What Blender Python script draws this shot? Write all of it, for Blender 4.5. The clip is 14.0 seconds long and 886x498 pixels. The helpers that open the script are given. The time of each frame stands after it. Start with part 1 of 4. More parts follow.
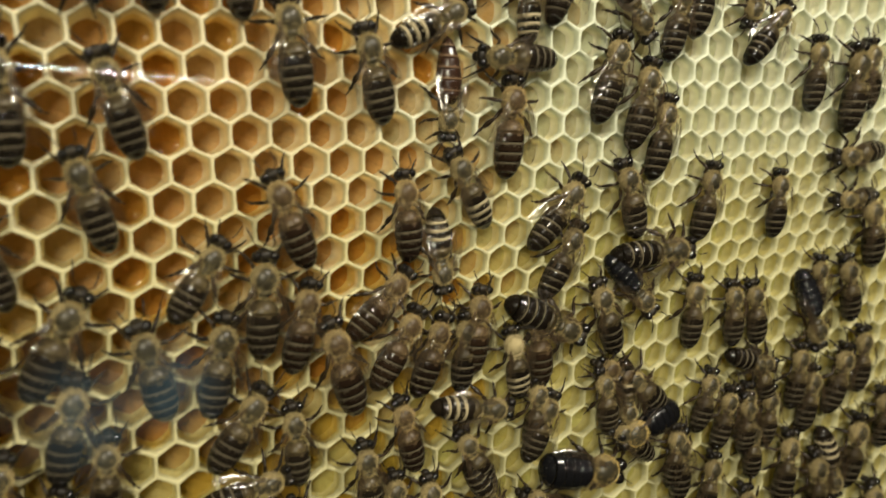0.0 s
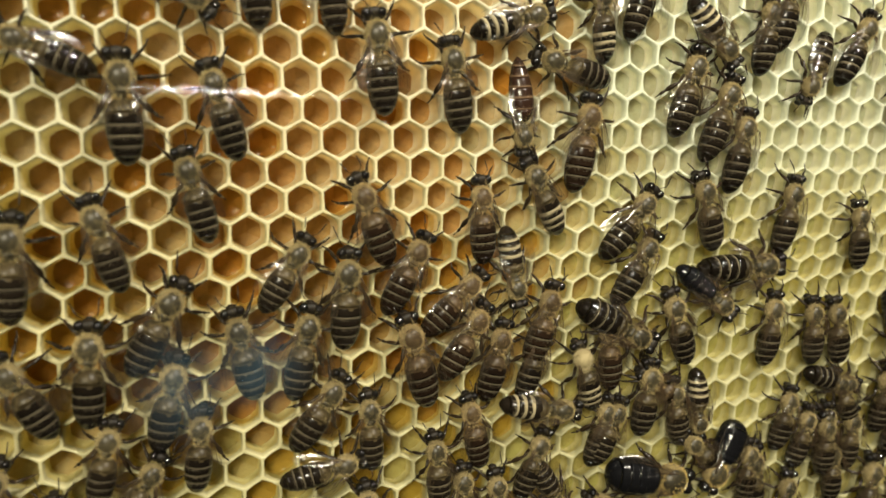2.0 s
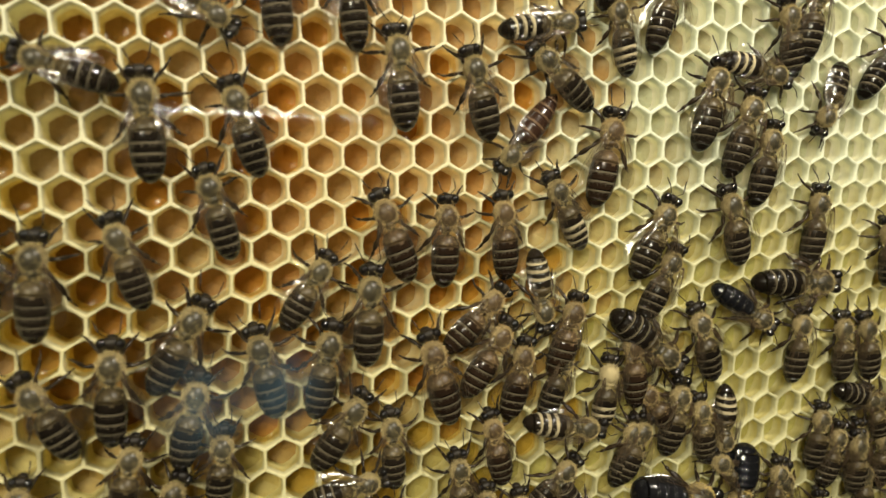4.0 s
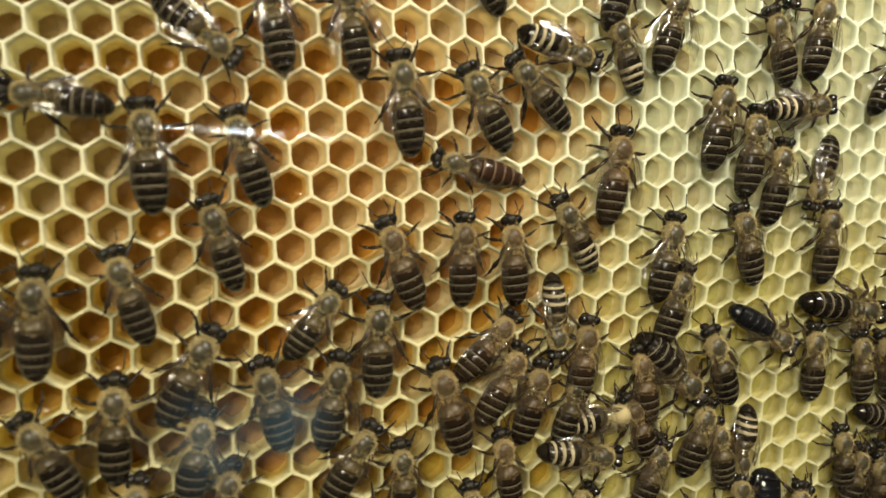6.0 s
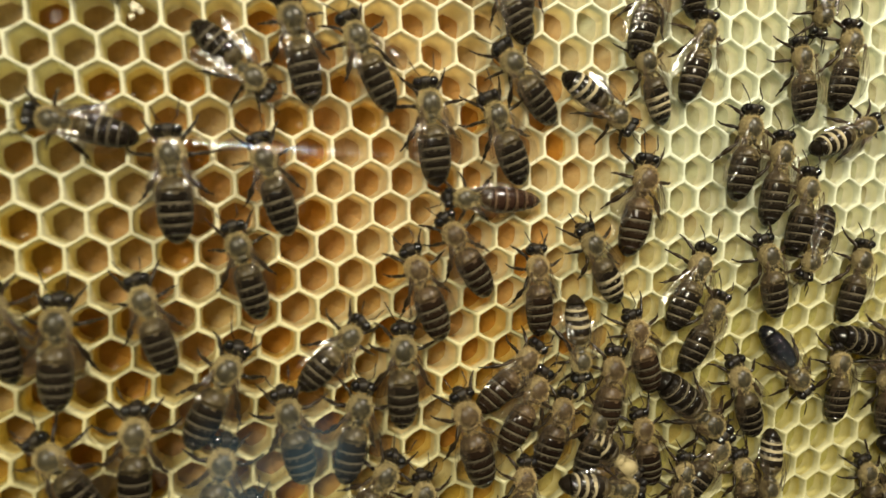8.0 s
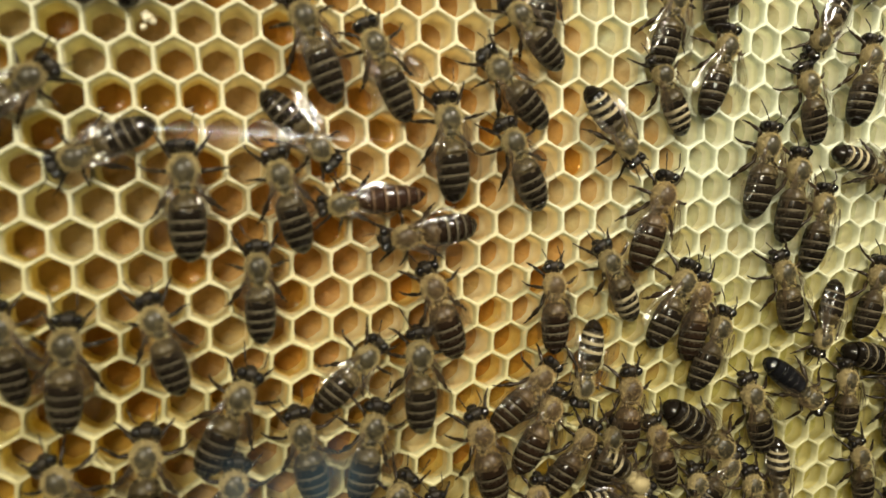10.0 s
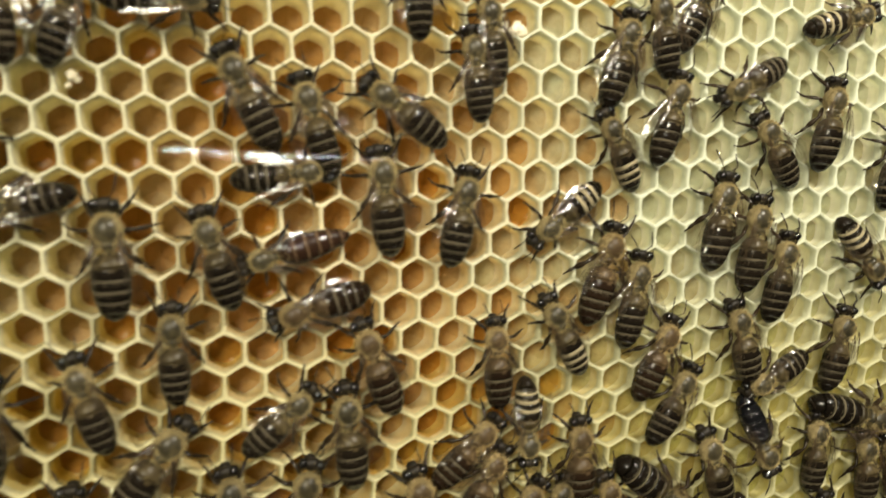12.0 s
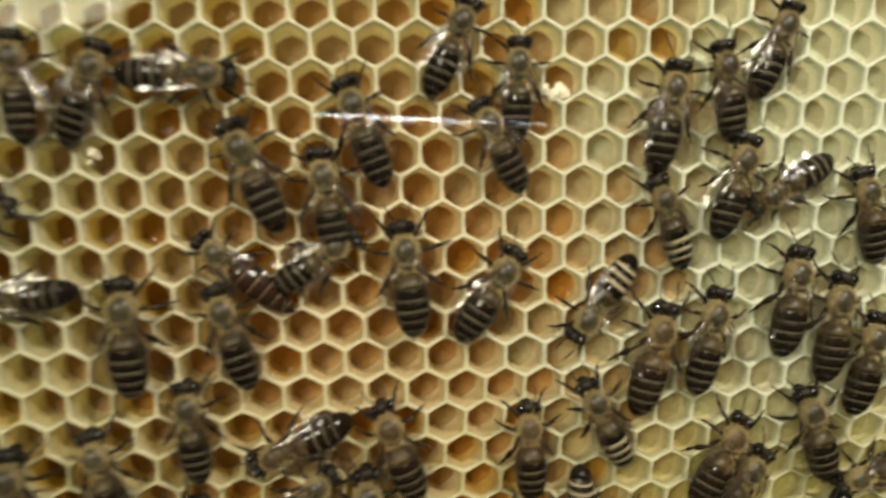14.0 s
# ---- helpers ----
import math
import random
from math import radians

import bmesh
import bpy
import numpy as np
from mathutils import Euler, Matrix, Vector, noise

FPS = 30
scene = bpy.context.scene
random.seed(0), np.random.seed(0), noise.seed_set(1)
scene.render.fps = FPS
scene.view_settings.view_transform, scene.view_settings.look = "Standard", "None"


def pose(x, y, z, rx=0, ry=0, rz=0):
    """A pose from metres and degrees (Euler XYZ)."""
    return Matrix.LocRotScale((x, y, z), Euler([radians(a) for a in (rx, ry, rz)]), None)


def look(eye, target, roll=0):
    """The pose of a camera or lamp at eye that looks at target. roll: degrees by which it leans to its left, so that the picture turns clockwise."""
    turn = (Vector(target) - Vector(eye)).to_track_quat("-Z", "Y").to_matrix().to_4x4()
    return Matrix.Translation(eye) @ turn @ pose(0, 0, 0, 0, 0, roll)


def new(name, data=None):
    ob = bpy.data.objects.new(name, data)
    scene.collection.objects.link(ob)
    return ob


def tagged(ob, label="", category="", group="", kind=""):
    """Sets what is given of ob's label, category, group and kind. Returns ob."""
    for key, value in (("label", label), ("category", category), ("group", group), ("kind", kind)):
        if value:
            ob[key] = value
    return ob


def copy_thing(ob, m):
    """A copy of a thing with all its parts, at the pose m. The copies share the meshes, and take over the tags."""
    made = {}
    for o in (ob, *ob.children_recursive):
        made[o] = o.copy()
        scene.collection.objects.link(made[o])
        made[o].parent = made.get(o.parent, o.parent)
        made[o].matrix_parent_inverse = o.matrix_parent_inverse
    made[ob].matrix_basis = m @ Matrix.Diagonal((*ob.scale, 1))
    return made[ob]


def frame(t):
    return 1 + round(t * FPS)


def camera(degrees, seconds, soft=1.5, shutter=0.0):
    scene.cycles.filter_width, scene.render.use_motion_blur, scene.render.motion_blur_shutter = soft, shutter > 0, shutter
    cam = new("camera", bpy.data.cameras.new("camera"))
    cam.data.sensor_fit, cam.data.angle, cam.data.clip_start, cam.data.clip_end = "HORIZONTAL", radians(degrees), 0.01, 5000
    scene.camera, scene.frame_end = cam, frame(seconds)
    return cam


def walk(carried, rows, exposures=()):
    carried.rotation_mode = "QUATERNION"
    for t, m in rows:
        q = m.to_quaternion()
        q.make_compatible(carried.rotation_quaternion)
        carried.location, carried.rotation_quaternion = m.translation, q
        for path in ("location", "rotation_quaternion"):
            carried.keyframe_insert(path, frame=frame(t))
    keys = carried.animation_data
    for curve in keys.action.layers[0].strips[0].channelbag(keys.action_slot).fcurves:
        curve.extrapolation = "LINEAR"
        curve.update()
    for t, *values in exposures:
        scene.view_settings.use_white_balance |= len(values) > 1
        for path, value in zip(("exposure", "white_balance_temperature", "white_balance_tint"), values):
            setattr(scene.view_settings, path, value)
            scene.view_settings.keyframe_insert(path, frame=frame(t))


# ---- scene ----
MM = 0.001
cam = camera(60.0, 14.0, soft=1.5, shutter=0.5)
# focused on the far side of the comb, so that near cells are soft
cam.data.dof.use_dof, cam.data.dof.focus_distance, cam.data.dof.aperture_fstop = True, 0.117, 19.0
# seconds, eye in millimetres (x along the comb, y off its face, z up), turn to the left, tilt up, lean
ROWS = [
    (0.0, 2.43, -97.39, -2.38, -25.45, -9.52, -0.86),
    (0.5, 0.88, -98.18, -4.68, -24.20, -10.52, -1.44),
    (1.0, 0.24, -100.32, -3.73, -22.77, -10.61, -1.99),
    (1.5, 2.30, -103.36, -3.88, -19.71, -10.67, -2.10),
    (2.0, 3.02, -103.87, -3.12, -18.24, -8.60, -1.71),
    (2.5, 3.26, -101.93, -4.07, -17.65, -8.16, -2.15),
    (3.0, 2.88, -103.68, -3.87, -17.24, -7.88, -1.70),
    (5.5, 2.76, -100.90, -2.04, -16.72, -6.72, -0.65),
    (6.0, 3.01, -100.77, -2.46, -16.43, -6.02, -0.08),
    (6.5, 1.99, -99.94, -2.15, -15.92, -6.57, -0.14),
    (7.0, 1.04, -98.92, -2.18, -16.31, -6.30, -0.47),
    (7.5, -0.00, -99.99, 0.00, -15.97, -5.08, -0.00),
    (8.0, 0.34, -98.57, -0.26, -16.36, -5.16, -0.62),
    (10.5, -3.45, -94.94, 5.53, -18.06, -6.82, -1.64),
    (11.0, -2.63, -95.71, 6.33, -18.56, -6.97, -1.96),
    (11.5, -1.70, -95.43, 6.28, -18.19, -6.44, -1.82),
    (12.0, 8.70, -95.69, 10.24, -15.41, -6.08, -1.32),
    (12.5, 21.12, -98.48, 12.99, -11.41, -6.79, -1.94),
    (13.0, 10.81, -87.56, 14.11, -12.07, -4.50, -1.56),
    (13.5, 16.25, -81.36, 19.19, -13.84, -7.27, -3.42),
    (14.0, 20.62, -90.26, 20.51, -6.62, -7.06, -1.58),
]
EYES = [(t, pose(x * MM, y * MM, z * MM, 90 + tilt, 0, turn) @ pose(0, 0, 0, 0, 0, -lean)) for t, x, y, z, turn, tilt, lean in ROWS]
walk(cam, EYES, [(0.0, -0.26), (1.0, -0.08), (3.0, 0.0), (6.0, -0.03), (10.5, -0.06), (12.0, -0.15), (12.5, -0.2), (13.0, -0.38), (14.0, -0.57)])

# ---- light: a warm lamp above the hive window, an added front fill, a dim room ----
world = bpy.data.worlds.new("room_light")
scene.world = world
world.use_nodes = True
world.node_tree.nodes["Background"].inputs[0].default_value = (0.98, 0.96, 0.70, 1)
world.node_tree.nodes["Background"].inputs[1].default_value = 0.015


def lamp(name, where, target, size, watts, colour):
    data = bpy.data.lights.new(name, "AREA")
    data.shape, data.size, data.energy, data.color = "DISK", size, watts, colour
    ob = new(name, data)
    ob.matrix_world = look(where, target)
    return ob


# unseen soft fill, added from the front left to brighten the cell floors
lamp("front_fill", (-0.18, -0.45, 0.19), (0.05, 0, 0.0), 0.2, 4.3, (1.0, 0.92, 0.675))
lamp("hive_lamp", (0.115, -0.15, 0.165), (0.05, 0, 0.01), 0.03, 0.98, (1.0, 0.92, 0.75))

# ---- materials ----


def material(name):
    mat = bpy.data.materials.new(name)
    mat.use_nodes = True
    nt = mat.node_tree
    return mat, nt, nt.nodes["Principled BSDF"], nt.nodes["Material Output"]


def add(nt, kind, **values):
    node = nt.nodes.new(kind)
    for key, value in values.items():
        node.inputs[key.replace("_", " ")].default_value = value
    return node


def ramp(nt, stops, source):
    node = nt.nodes.new("ShaderNodeValToRGB")
    while len(node.color_ramp.elements) < len(stops):
        node.color_ramp.elements.new(0.5)
    for el, (at, c) in zip(node.color_ramp.elements, stops):
        el.position, el.color = at, (*c, 1)
    nt.links.new(source, node.inputs[0])
    return node.outputs[0]


def mixed(nt, fac, a, b, blend="MIX"):
    node = nt.nodes.new("ShaderNodeMix")
    node.data_type, node.blend_type = "RGBA", blend
    for sock, value in ((node.inputs[0], fac), (node.inputs[6], a), (node.inputs[7], b)):
        if isinstance(value, bpy.types.NodeSocket):
            nt.links.new(value, sock)
        else:
            sock.default_value = value if isinstance(value, float) else (*value, 1)
    return node.outputs[2]


def noise_tex(nt, scale, detail=3.0, rough=0.6):
    where = nt.nodes.new("ShaderNodeNewGeometry")
    node = add(nt, "ShaderNodeTexNoise", Scale=scale, Detail=detail, Roughness=rough)
    nt.links.new(where.outputs["Position"], node.inputs["Vector"])
    return node.outputs[0]


def local_noise(nt, scale, detail=3.0):
    where = nt.nodes.new("ShaderNodeTexCoord")
    node = add(nt, "ShaderNodeTexNoise", Scale=scale, Detail=detail, Roughness=0.6)
    nt.links.new(where.outputs["Object"], node.inputs["Vector"])
    return node.outputs[0]


def age(nt, begins=0.058, ends=0.112, below=0.85):
    """0 in the old brown brood comb, 1 in the fresh pale comb towards +x and low down."""
    where = nt.nodes.new("ShaderNodeNewGeometry")
    split = nt.nodes.new("ShaderNodeSeparateXYZ")
    nt.links.new(where.outputs["Position"], split.inputs[0])
    wobble = nt.nodes.new("ShaderNodeMath")
    wobble.operation = "MULTIPLY_ADD"
    nt.links.new(noise_tex(nt, 130.0, 2.0), wobble.inputs[0])
    wobble.inputs[1].default_value = 0.06
    nt.links.new(split.outputs["X"], wobble.inputs[2])
    span = nt.nodes.new("ShaderNodeMapRange")
    span.interpolation_type = "SMOOTHSTEP"
    nt.links.new(wobble.outputs[0], span.inputs[0])
    span.inputs[1].default_value, span.inputs[2].default_value = begins, ends
    low = nt.nodes.new("ShaderNodeMapRange")
    low.interpolation_type = "SMOOTHSTEP"
    nt.links.new(split.outputs["Z"], low.inputs[0])
    low.inputs[1].default_value, low.inputs[2].default_value = -0.036, -0.056
    low.inputs[4].default_value = below
    most = nt.nodes.new("ShaderNodeMath")
    most.operation = "MAXIMUM"
    nt.links.new(span.outputs[0], most.inputs[0])
    nt.links.new(low.outputs[0], most.inputs[1])
    return most.outputs[0]


def cell_chance(nt):
    """A number of its own for every cell."""
    thing, island, both = nt.nodes.new("ShaderNodeObjectInfo"), nt.nodes.new("ShaderNodeNewGeometry"), nt.nodes.new("ShaderNodeMath")
    nt.links.new(thing.outputs["Random"], both.inputs[0])
    nt.links.new(island.outputs["Random Per Island"], both.inputs[1])
    once = nt.nodes.new("ShaderNodeMath")
    once.operation = "FRACT"
    nt.links.new(both.outputs[0], once.inputs[0])
    return once.outputs[0]


def varied(nt, value, amount):
    """A share from 0 to 1, shifted cell by cell where it lies between the two."""
    shift = nt.nodes.new("ShaderNodeMapRange")
    nt.links.new(cell_chance(nt), shift.inputs[0])
    shift.inputs[3].default_value, shift.inputs[4].default_value = -amount, amount
    total = nt.nodes.new("ShaderNodeMath")
    total.use_clamp = True
    nt.links.new(value, total.inputs[0])
    nt.links.new(shift.outputs[0], total.inputs[1])
    return total.outputs[0]


def warm_middle(nt):
    """1 in the much-used middle of the brood comb, 0 away from it; its tint is partly a painted warm light cast."""
    where = nt.nodes.new("ShaderNodeNewGeometry")
    way = nt.nodes.new("ShaderNodeVectorMath")
    way.operation = "DISTANCE"
    nt.links.new(where.outputs["Position"], way.inputs[0])
    way.inputs[1].default_value = (0.027, 0.004, -0.004)
    span = nt.nodes.new("ShaderNodeMapRange")
    span.interpolation_type = "SMOOTHSTEP"
    nt.links.new(way.outputs["Value"], span.inputs[0])
    span.inputs[1].default_value, span.inputs[2].default_value = 0.056, 0.010
    return span.outputs[0]


def nectar(nt):
    """1 in the low cells that hold nectar, 0 in the dry ones higher up."""
    where = nt.nodes.new("ShaderNodeNewGeometry")
    split = nt.nodes.new("ShaderNodeSeparateXYZ")
    nt.links.new(where.outputs["Position"], split.inputs[0])
    wobble = nt.nodes.new("ShaderNodeMath")
    wobble.operation = "MULTIPLY_ADD"
    nt.links.new(noise_tex(nt, 70.0, 2.0), wobble.inputs[0])
    wobble.inputs[1].default_value = 0.03
    nt.links.new(split.outputs["Z"], wobble.inputs[2])
    span = nt.nodes.new("ShaderNodeMapRange")
    span.interpolation_type = "SMOOTHSTEP"
    nt.links.new(wobble.outputs[0], span.inputs[0])
    span.inputs[1].default_value, span.inputs[2].default_value = 0.022, -0.012
    return span.outputs[0]


def bump(nt, bsdf, height, strength, distance):
    node = add(nt, "ShaderNodeBump", Strength=strength, Distance=distance)
    nt.links.new(height, node.inputs["Height"])
    nt.links.new(node.outputs[0], bsdf.inputs["Normal"])


def see_through(nt, bsdf, out, colour, share):
    """Light that soaks through thin wax."""
    thin = nt.nodes.new("ShaderNodeBsdfTranslucent")
    if isinstance(colour, bpy.types.NodeSocket):
        nt.links.new(colour, thin.inputs[0])
    else:
        thin.inputs[0].default_value = (*colour, 1)
    mix = nt.nodes.new("ShaderNodeMixShader")
    mix.inputs[0].default_value = share
    nt.links.new(bsdf.outputs[0], mix.inputs[1])
    nt.links.new(thin.outputs[0], mix.inputs[2])
    nt.links.new(mix.outputs[0], out.inputs[0])


def wax_rim():
    mat, nt, bsdf, out = material("wax_rim")
    grain = noise_tex(nt, 900.0)
    patch = noise_tex(nt, 120.0, 2.0)
    old = mixed(nt, nectar(nt), mixed(nt, warm_middle(nt), mixed(nt, patch, (0.65, 0.64, 0.47), (0.76, 0.76, 0.60)), mixed(nt, patch, (0.82, 0.71, 0.49), (0.91, 0.82, 0.60))), mixed(nt, patch, (0.68, 0.61, 0.32), (0.79, 0.73, 0.44)))
    fresh = mixed(nt, nectar(nt), mixed(nt, patch, (0.73, 0.78, 0.66), (0.85, 0.90, 0.81)), mixed(nt, patch, (0.60, 0.57, 0.31), (0.74, 0.71, 0.44)))
    colour = mixed(nt, 0.25, mixed(nt, age(nt, 0.056, 0.098, 0.6), old, fresh), ramp(nt, [(0.3, (0.60, 0.56, 0.38)), (0.7, (0.85, 0.83, 0.66))], grain))
    colour = mixed(nt, 1.0, colour, (0.81, 0.81, 0.76), "MULTIPLY")
    nt.links.new(colour, bsdf.inputs["Base Color"])
    bsdf.inputs["Roughness"].default_value = 0.42
    bump(nt, bsdf, grain, 0.35, 0.0002)
    see_through(nt, bsdf, out, colour, 0.35)
    return mat


def wax_lining():
    mat, nt, bsdf, out = material("wax_lining")
    grain = noise_tex(nt, 500.0)
    patch = noise_tex(nt, 90.0, 2.0)
    old = mixed(nt, warm_middle(nt), mixed(nt, nectar(nt), mixed(nt, patch, (0.70, 0.69, 0.43), (0.81, 0.80, 0.56)), mixed(nt, patch, (0.72, 0.61, 0.21), (0.82, 0.72, 0.30))), mixed(nt, patch, (0.84, 0.70, 0.42), (0.92, 0.80, 0.53)))
    fresh = mixed(nt, nectar(nt), mixed(nt, patch, (0.79, 0.81, 0.65), (0.88, 0.90, 0.78)), mixed(nt, patch, (0.60, 0.55, 0.20), (0.70, 0.65, 0.28)))
    colour = mixed(nt, 0.2, mixed(nt, age(nt, 0.072, 0.112), old, fresh), ramp(nt, [(0.35, (0.58, 0.46, 0.22)), (0.65, (0.84, 0.77, 0.50))], grain))
    nt.links.new(colour, bsdf.inputs["Base Color"])
    bsdf.inputs["Roughness"].default_value = 0.35
    bump(nt, bsdf, grain, 0.4, 0.0003)
    see_through(nt, bsdf, out, colour, 0.6)
    return mat


def wax_floor():
    mat, nt, bsdf, out = material("wax_floor")
    grain = noise_tex(nt, 700.0)
    patch = noise_tex(nt, 70.0, 2.0)
    old = mixed(nt, warm_middle(nt), mixed(nt, patch, (0.31, 0.168, 0.042), (0.42, 0.260, 0.082)), mixed(nt, patch, (0.47, 0.245, 0.056), (0.62, 0.360, 0.115)))
    fresh = mixed(nt, nectar(nt), mixed(nt, patch, (0.48, 0.51, 0.34), (0.60, 0.63, 0.46)), mixed(nt, patch, (0.43, 0.40, 0.11), (0.55, 0.52, 0.17)))
    colour = mixed(nt, 0.45, mixed(nt, varied(nt, age(nt), 0.32), old, fresh), ramp(nt, [(0.35, (0.62, 0.55, 0.42)), (0.65, (1.0, 1.0, 1.0))], grain), "MULTIPLY")
    nt.links.new(colour, bsdf.inputs["Base Color"])
    bsdf.inputs["Roughness"].default_value = 0.6
    bump(nt, bsdf, grain, 0.4, 0.0004)
    see_through(nt, bsdf, out, colour, 0.4)
    return mat


WAX_RIM, WAX_LINING, WAX_FLOOR = wax_rim(), wax_lining(), wax_floor()


def nectar_liquid():
    """Thin glossy honey water standing in a cell."""
    mat, nt, bsdf, out = material("nectar_liquid")
    gloss = add(nt, "ShaderNodeBsdfGlossy", Roughness=0.10)
    clear = add(nt, "ShaderNodeBsdfTransparent", Color=(0.93, 0.82, 0.55, 1))
    wave = add(nt, "ShaderNodeBump", Strength=0.25, Distance=0.0004)
    nt.links.new(noise_tex(nt, 260.0, 2.0), wave.inputs["Height"])
    nt.links.new(wave.outputs[0], gloss.inputs["Normal"])
    mix = nt.nodes.new("ShaderNodeMixShader")
    mix.inputs[0].default_value = 0.006
    nt.links.new(clear.outputs[0], mix.inputs[1])
    nt.links.new(gloss.outputs[0], mix.inputs[2])
    nt.links.new(mix.outputs[0], out.inputs[0])
    return mat


def wax_scrap():
    mat, nt, bsdf, out = material("wax_scrap")
    grain = noise_tex(nt, 1100.0)
    nt.links.new(ramp(nt, [(0.3, (0.42, 0.37, 0.26)), (0.7, (0.64, 0.59, 0.45))], grain), bsdf.inputs["Base Color"])
    bsdf.inputs["Roughness"].default_value = 0.45
    bump(nt, bsdf, grain, 0.5, 0.0004)
    return mat


NECTAR, WAX_SCRAP = nectar_liquid(), wax_scrap()


def chitin(name, dark, light, rough=0.3, gloss=0.22):
    mat, nt, bsdf, out = material(name)
    grain = local_noise(nt, 1400.0)
    tint = nt.nodes.new("ShaderNodeObjectInfo")
    colour = mixed(nt, 0.5, mixed(nt, grain, dark, light), mixed(nt, tint.outputs["Random"], dark, light))
    nt.links.new(colour, bsdf.inputs["Base Color"])
    bsdf.inputs["Roughness"].default_value = rough
    bsdf.inputs["Specular IOR Level"].default_value = gloss
    bump(nt, bsdf, grain, 0.12, 0.0002)
    return mat


CHITIN = chitin("dark_chitin", (0.005, 0.004, 0.003), (0.016, 0.012, 0.008), 0.5)
EYE = chitin("bee_eye", (0.003, 0.003, 0.003), (0.008, 0.006, 0.005), 0.16, 0.6)
LEG = chitin("leg_chitin", (0.004, 0.003, 0.002), (0.026, 0.016, 0.008), 0.3)
FUR = chitin("tan_fur", (0.19, 0.147, 0.064), (0.40, 0.318, 0.150), 0.8)
PALE_FUR = chitin("cream_fur", (0.20, 0.16, 0.08), (0.36, 0.30, 0.165), 0.8)
GOLD_FUR = chitin("gold_fur", (0.34, 0.24, 0.075), (0.60, 0.45, 0.17), 0.8)
DULL_FUR = chitin("dull_fur", (0.05, 0.043, 0.026), (0.11, 0.095, 0.056), 0.8)
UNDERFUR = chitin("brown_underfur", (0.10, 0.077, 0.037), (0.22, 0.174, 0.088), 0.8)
BALD = chitin("thorax_shell", (0.015, 0.013, 0.008), (0.040, 0.034, 0.021), 0.36, 0.3)
QUEEN_BAND = chitin("queen_band", (0.055, 0.032, 0.016), (0.11, 0.066, 0.034), 0.5)
PALE_STRIPE = chitin("pale_stripe", (0.17, 0.14, 0.085), (0.33, 0.28, 0.175), 0.8)
BAND = chitin("pale_band", (0.036, 0.029, 0.018), (0.112, 0.091, 0.058), 0.8)
TERGITE = chitin("brown_tergite", (0.003, 0.0024, 0.0018), (0.013, 0.0095, 0.0062), 0.17, 0.3)
# warm copies for the middle cluster: a warm light cast put into the colours
WARM_CAST_TERGITE = chitin("warm_cast_tergite", (0.004, 0.0026, 0.0018), (0.018, 0.0105, 0.006), 0.17)
WARM_CAST_FUR = chitin("warm_cast_fur", (0.21, 0.15, 0.064), (0.43, 0.315, 0.145), 0.8)
WARM_CAST_SHELL = chitin("warm_cast_shell", (0.026, 0.017, 0.009), (0.072, 0.046, 0.023), 0.4)
WAIST = chitin("first_tergite", (0.016, 0.012, 0.006), (0.060, 0.044, 0.021), 0.38)
QUEEN_TERGITE = chitin("queen_tergite", (0.009, 0.005, 0.003), (0.027, 0.013, 0.008), 0.22, 0.35)
BLACK_TERGITE = chitin("black_tergite", (0.0022, 0.0023, 0.003), (0.008, 0.008, 0.009), 0.15, 0.4)


def wing_film():
    mat, nt, bsdf, out = material("wing_film")
    bsdf.inputs["Base Color"].default_value = (0.44, 0.34, 0.21, 1)
    bsdf.inputs["Roughness"].default_value = 0.3
    grain = local_noise(nt, 1500.0, 2.0)
    bump(nt, bsdf, grain, 0.35, 0.0003)
    gloss = add(nt, "ShaderNodeBsdfGlossy", Roughness=0.17)
    nt.links.new(bsdf.inputs["Normal"].links[0].from_socket, gloss.inputs["Normal"])
    clear = nt.nodes.new("ShaderNodeBsdfTransparent")
    film = nt.nodes.new("ShaderNodeMixShader")
    film.inputs[0].default_value = 0.01
    nt.links.new(clear.outputs[0], film.inputs[1])
    nt.links.new(bsdf.outputs[0], film.inputs[2])
    mix = nt.nodes.new("ShaderNodeMixShader")
    mix.inputs[0].default_value = 0.14
    nt.links.new(film.outputs[0], mix.inputs[1])
    nt.links.new(gloss.outputs[0], mix.inputs[2])
    nt.links.new(mix.outputs[0], out.inputs[0])
    return mat


WING = [wing_film(), chitin("wing_vein", (0.03, 0.018, 0.008), (0.08, 0.05, 0.025), 0.4)]

# ---- the comb ----
PITCH, ROW, SLOPE = 4.88, 4.22, 0.028
ORIGIN = (-14.94, -2.20)
# slow drift of the cell rows, by powers of column / 20 and row / 10
DRIFT = {
    (0, 0): (0.235, 0.510),
    (1, 0): (0.396, 0.207),
    (0, 1): (0.995, 1.016),
    (2, 0): (-0.530, 0.348),
    (1, 1): (2.214, 0.171),
    (0, 2): (-2.008, -0.479),
    (3, 0): (0.205, -0.139),
    (2, 1): (-1.351, 0.130),
    (1, 2): (0.334, 1.474),
    (0, 3): (-1.598, 0.206),
}


def centre(u, v):
    """The middle of the cell at half-column u and row v, in millimetres along the comb and up."""
    x = ORIGIN[0] + u * PITCH / 2 * math.cos(SLOPE)
    z = ORIGIN[1] + u * PITCH / 2 * math.sin(SLOPE) - v * ROW
    uu, vv = max(-20, min(58, u)) / 20, max(-11, min(8, v)) / 10
    for (i, j), (dx, dz) in DRIFT.items():
        x += dx * uu**i * vv**j
        z += dz * uu**i * vv**j
    return Vector((x, z))


AROUND = ((2, 0), (1, -1), (-1, -1), (-2, 0), (-1, 1), (1, 1))
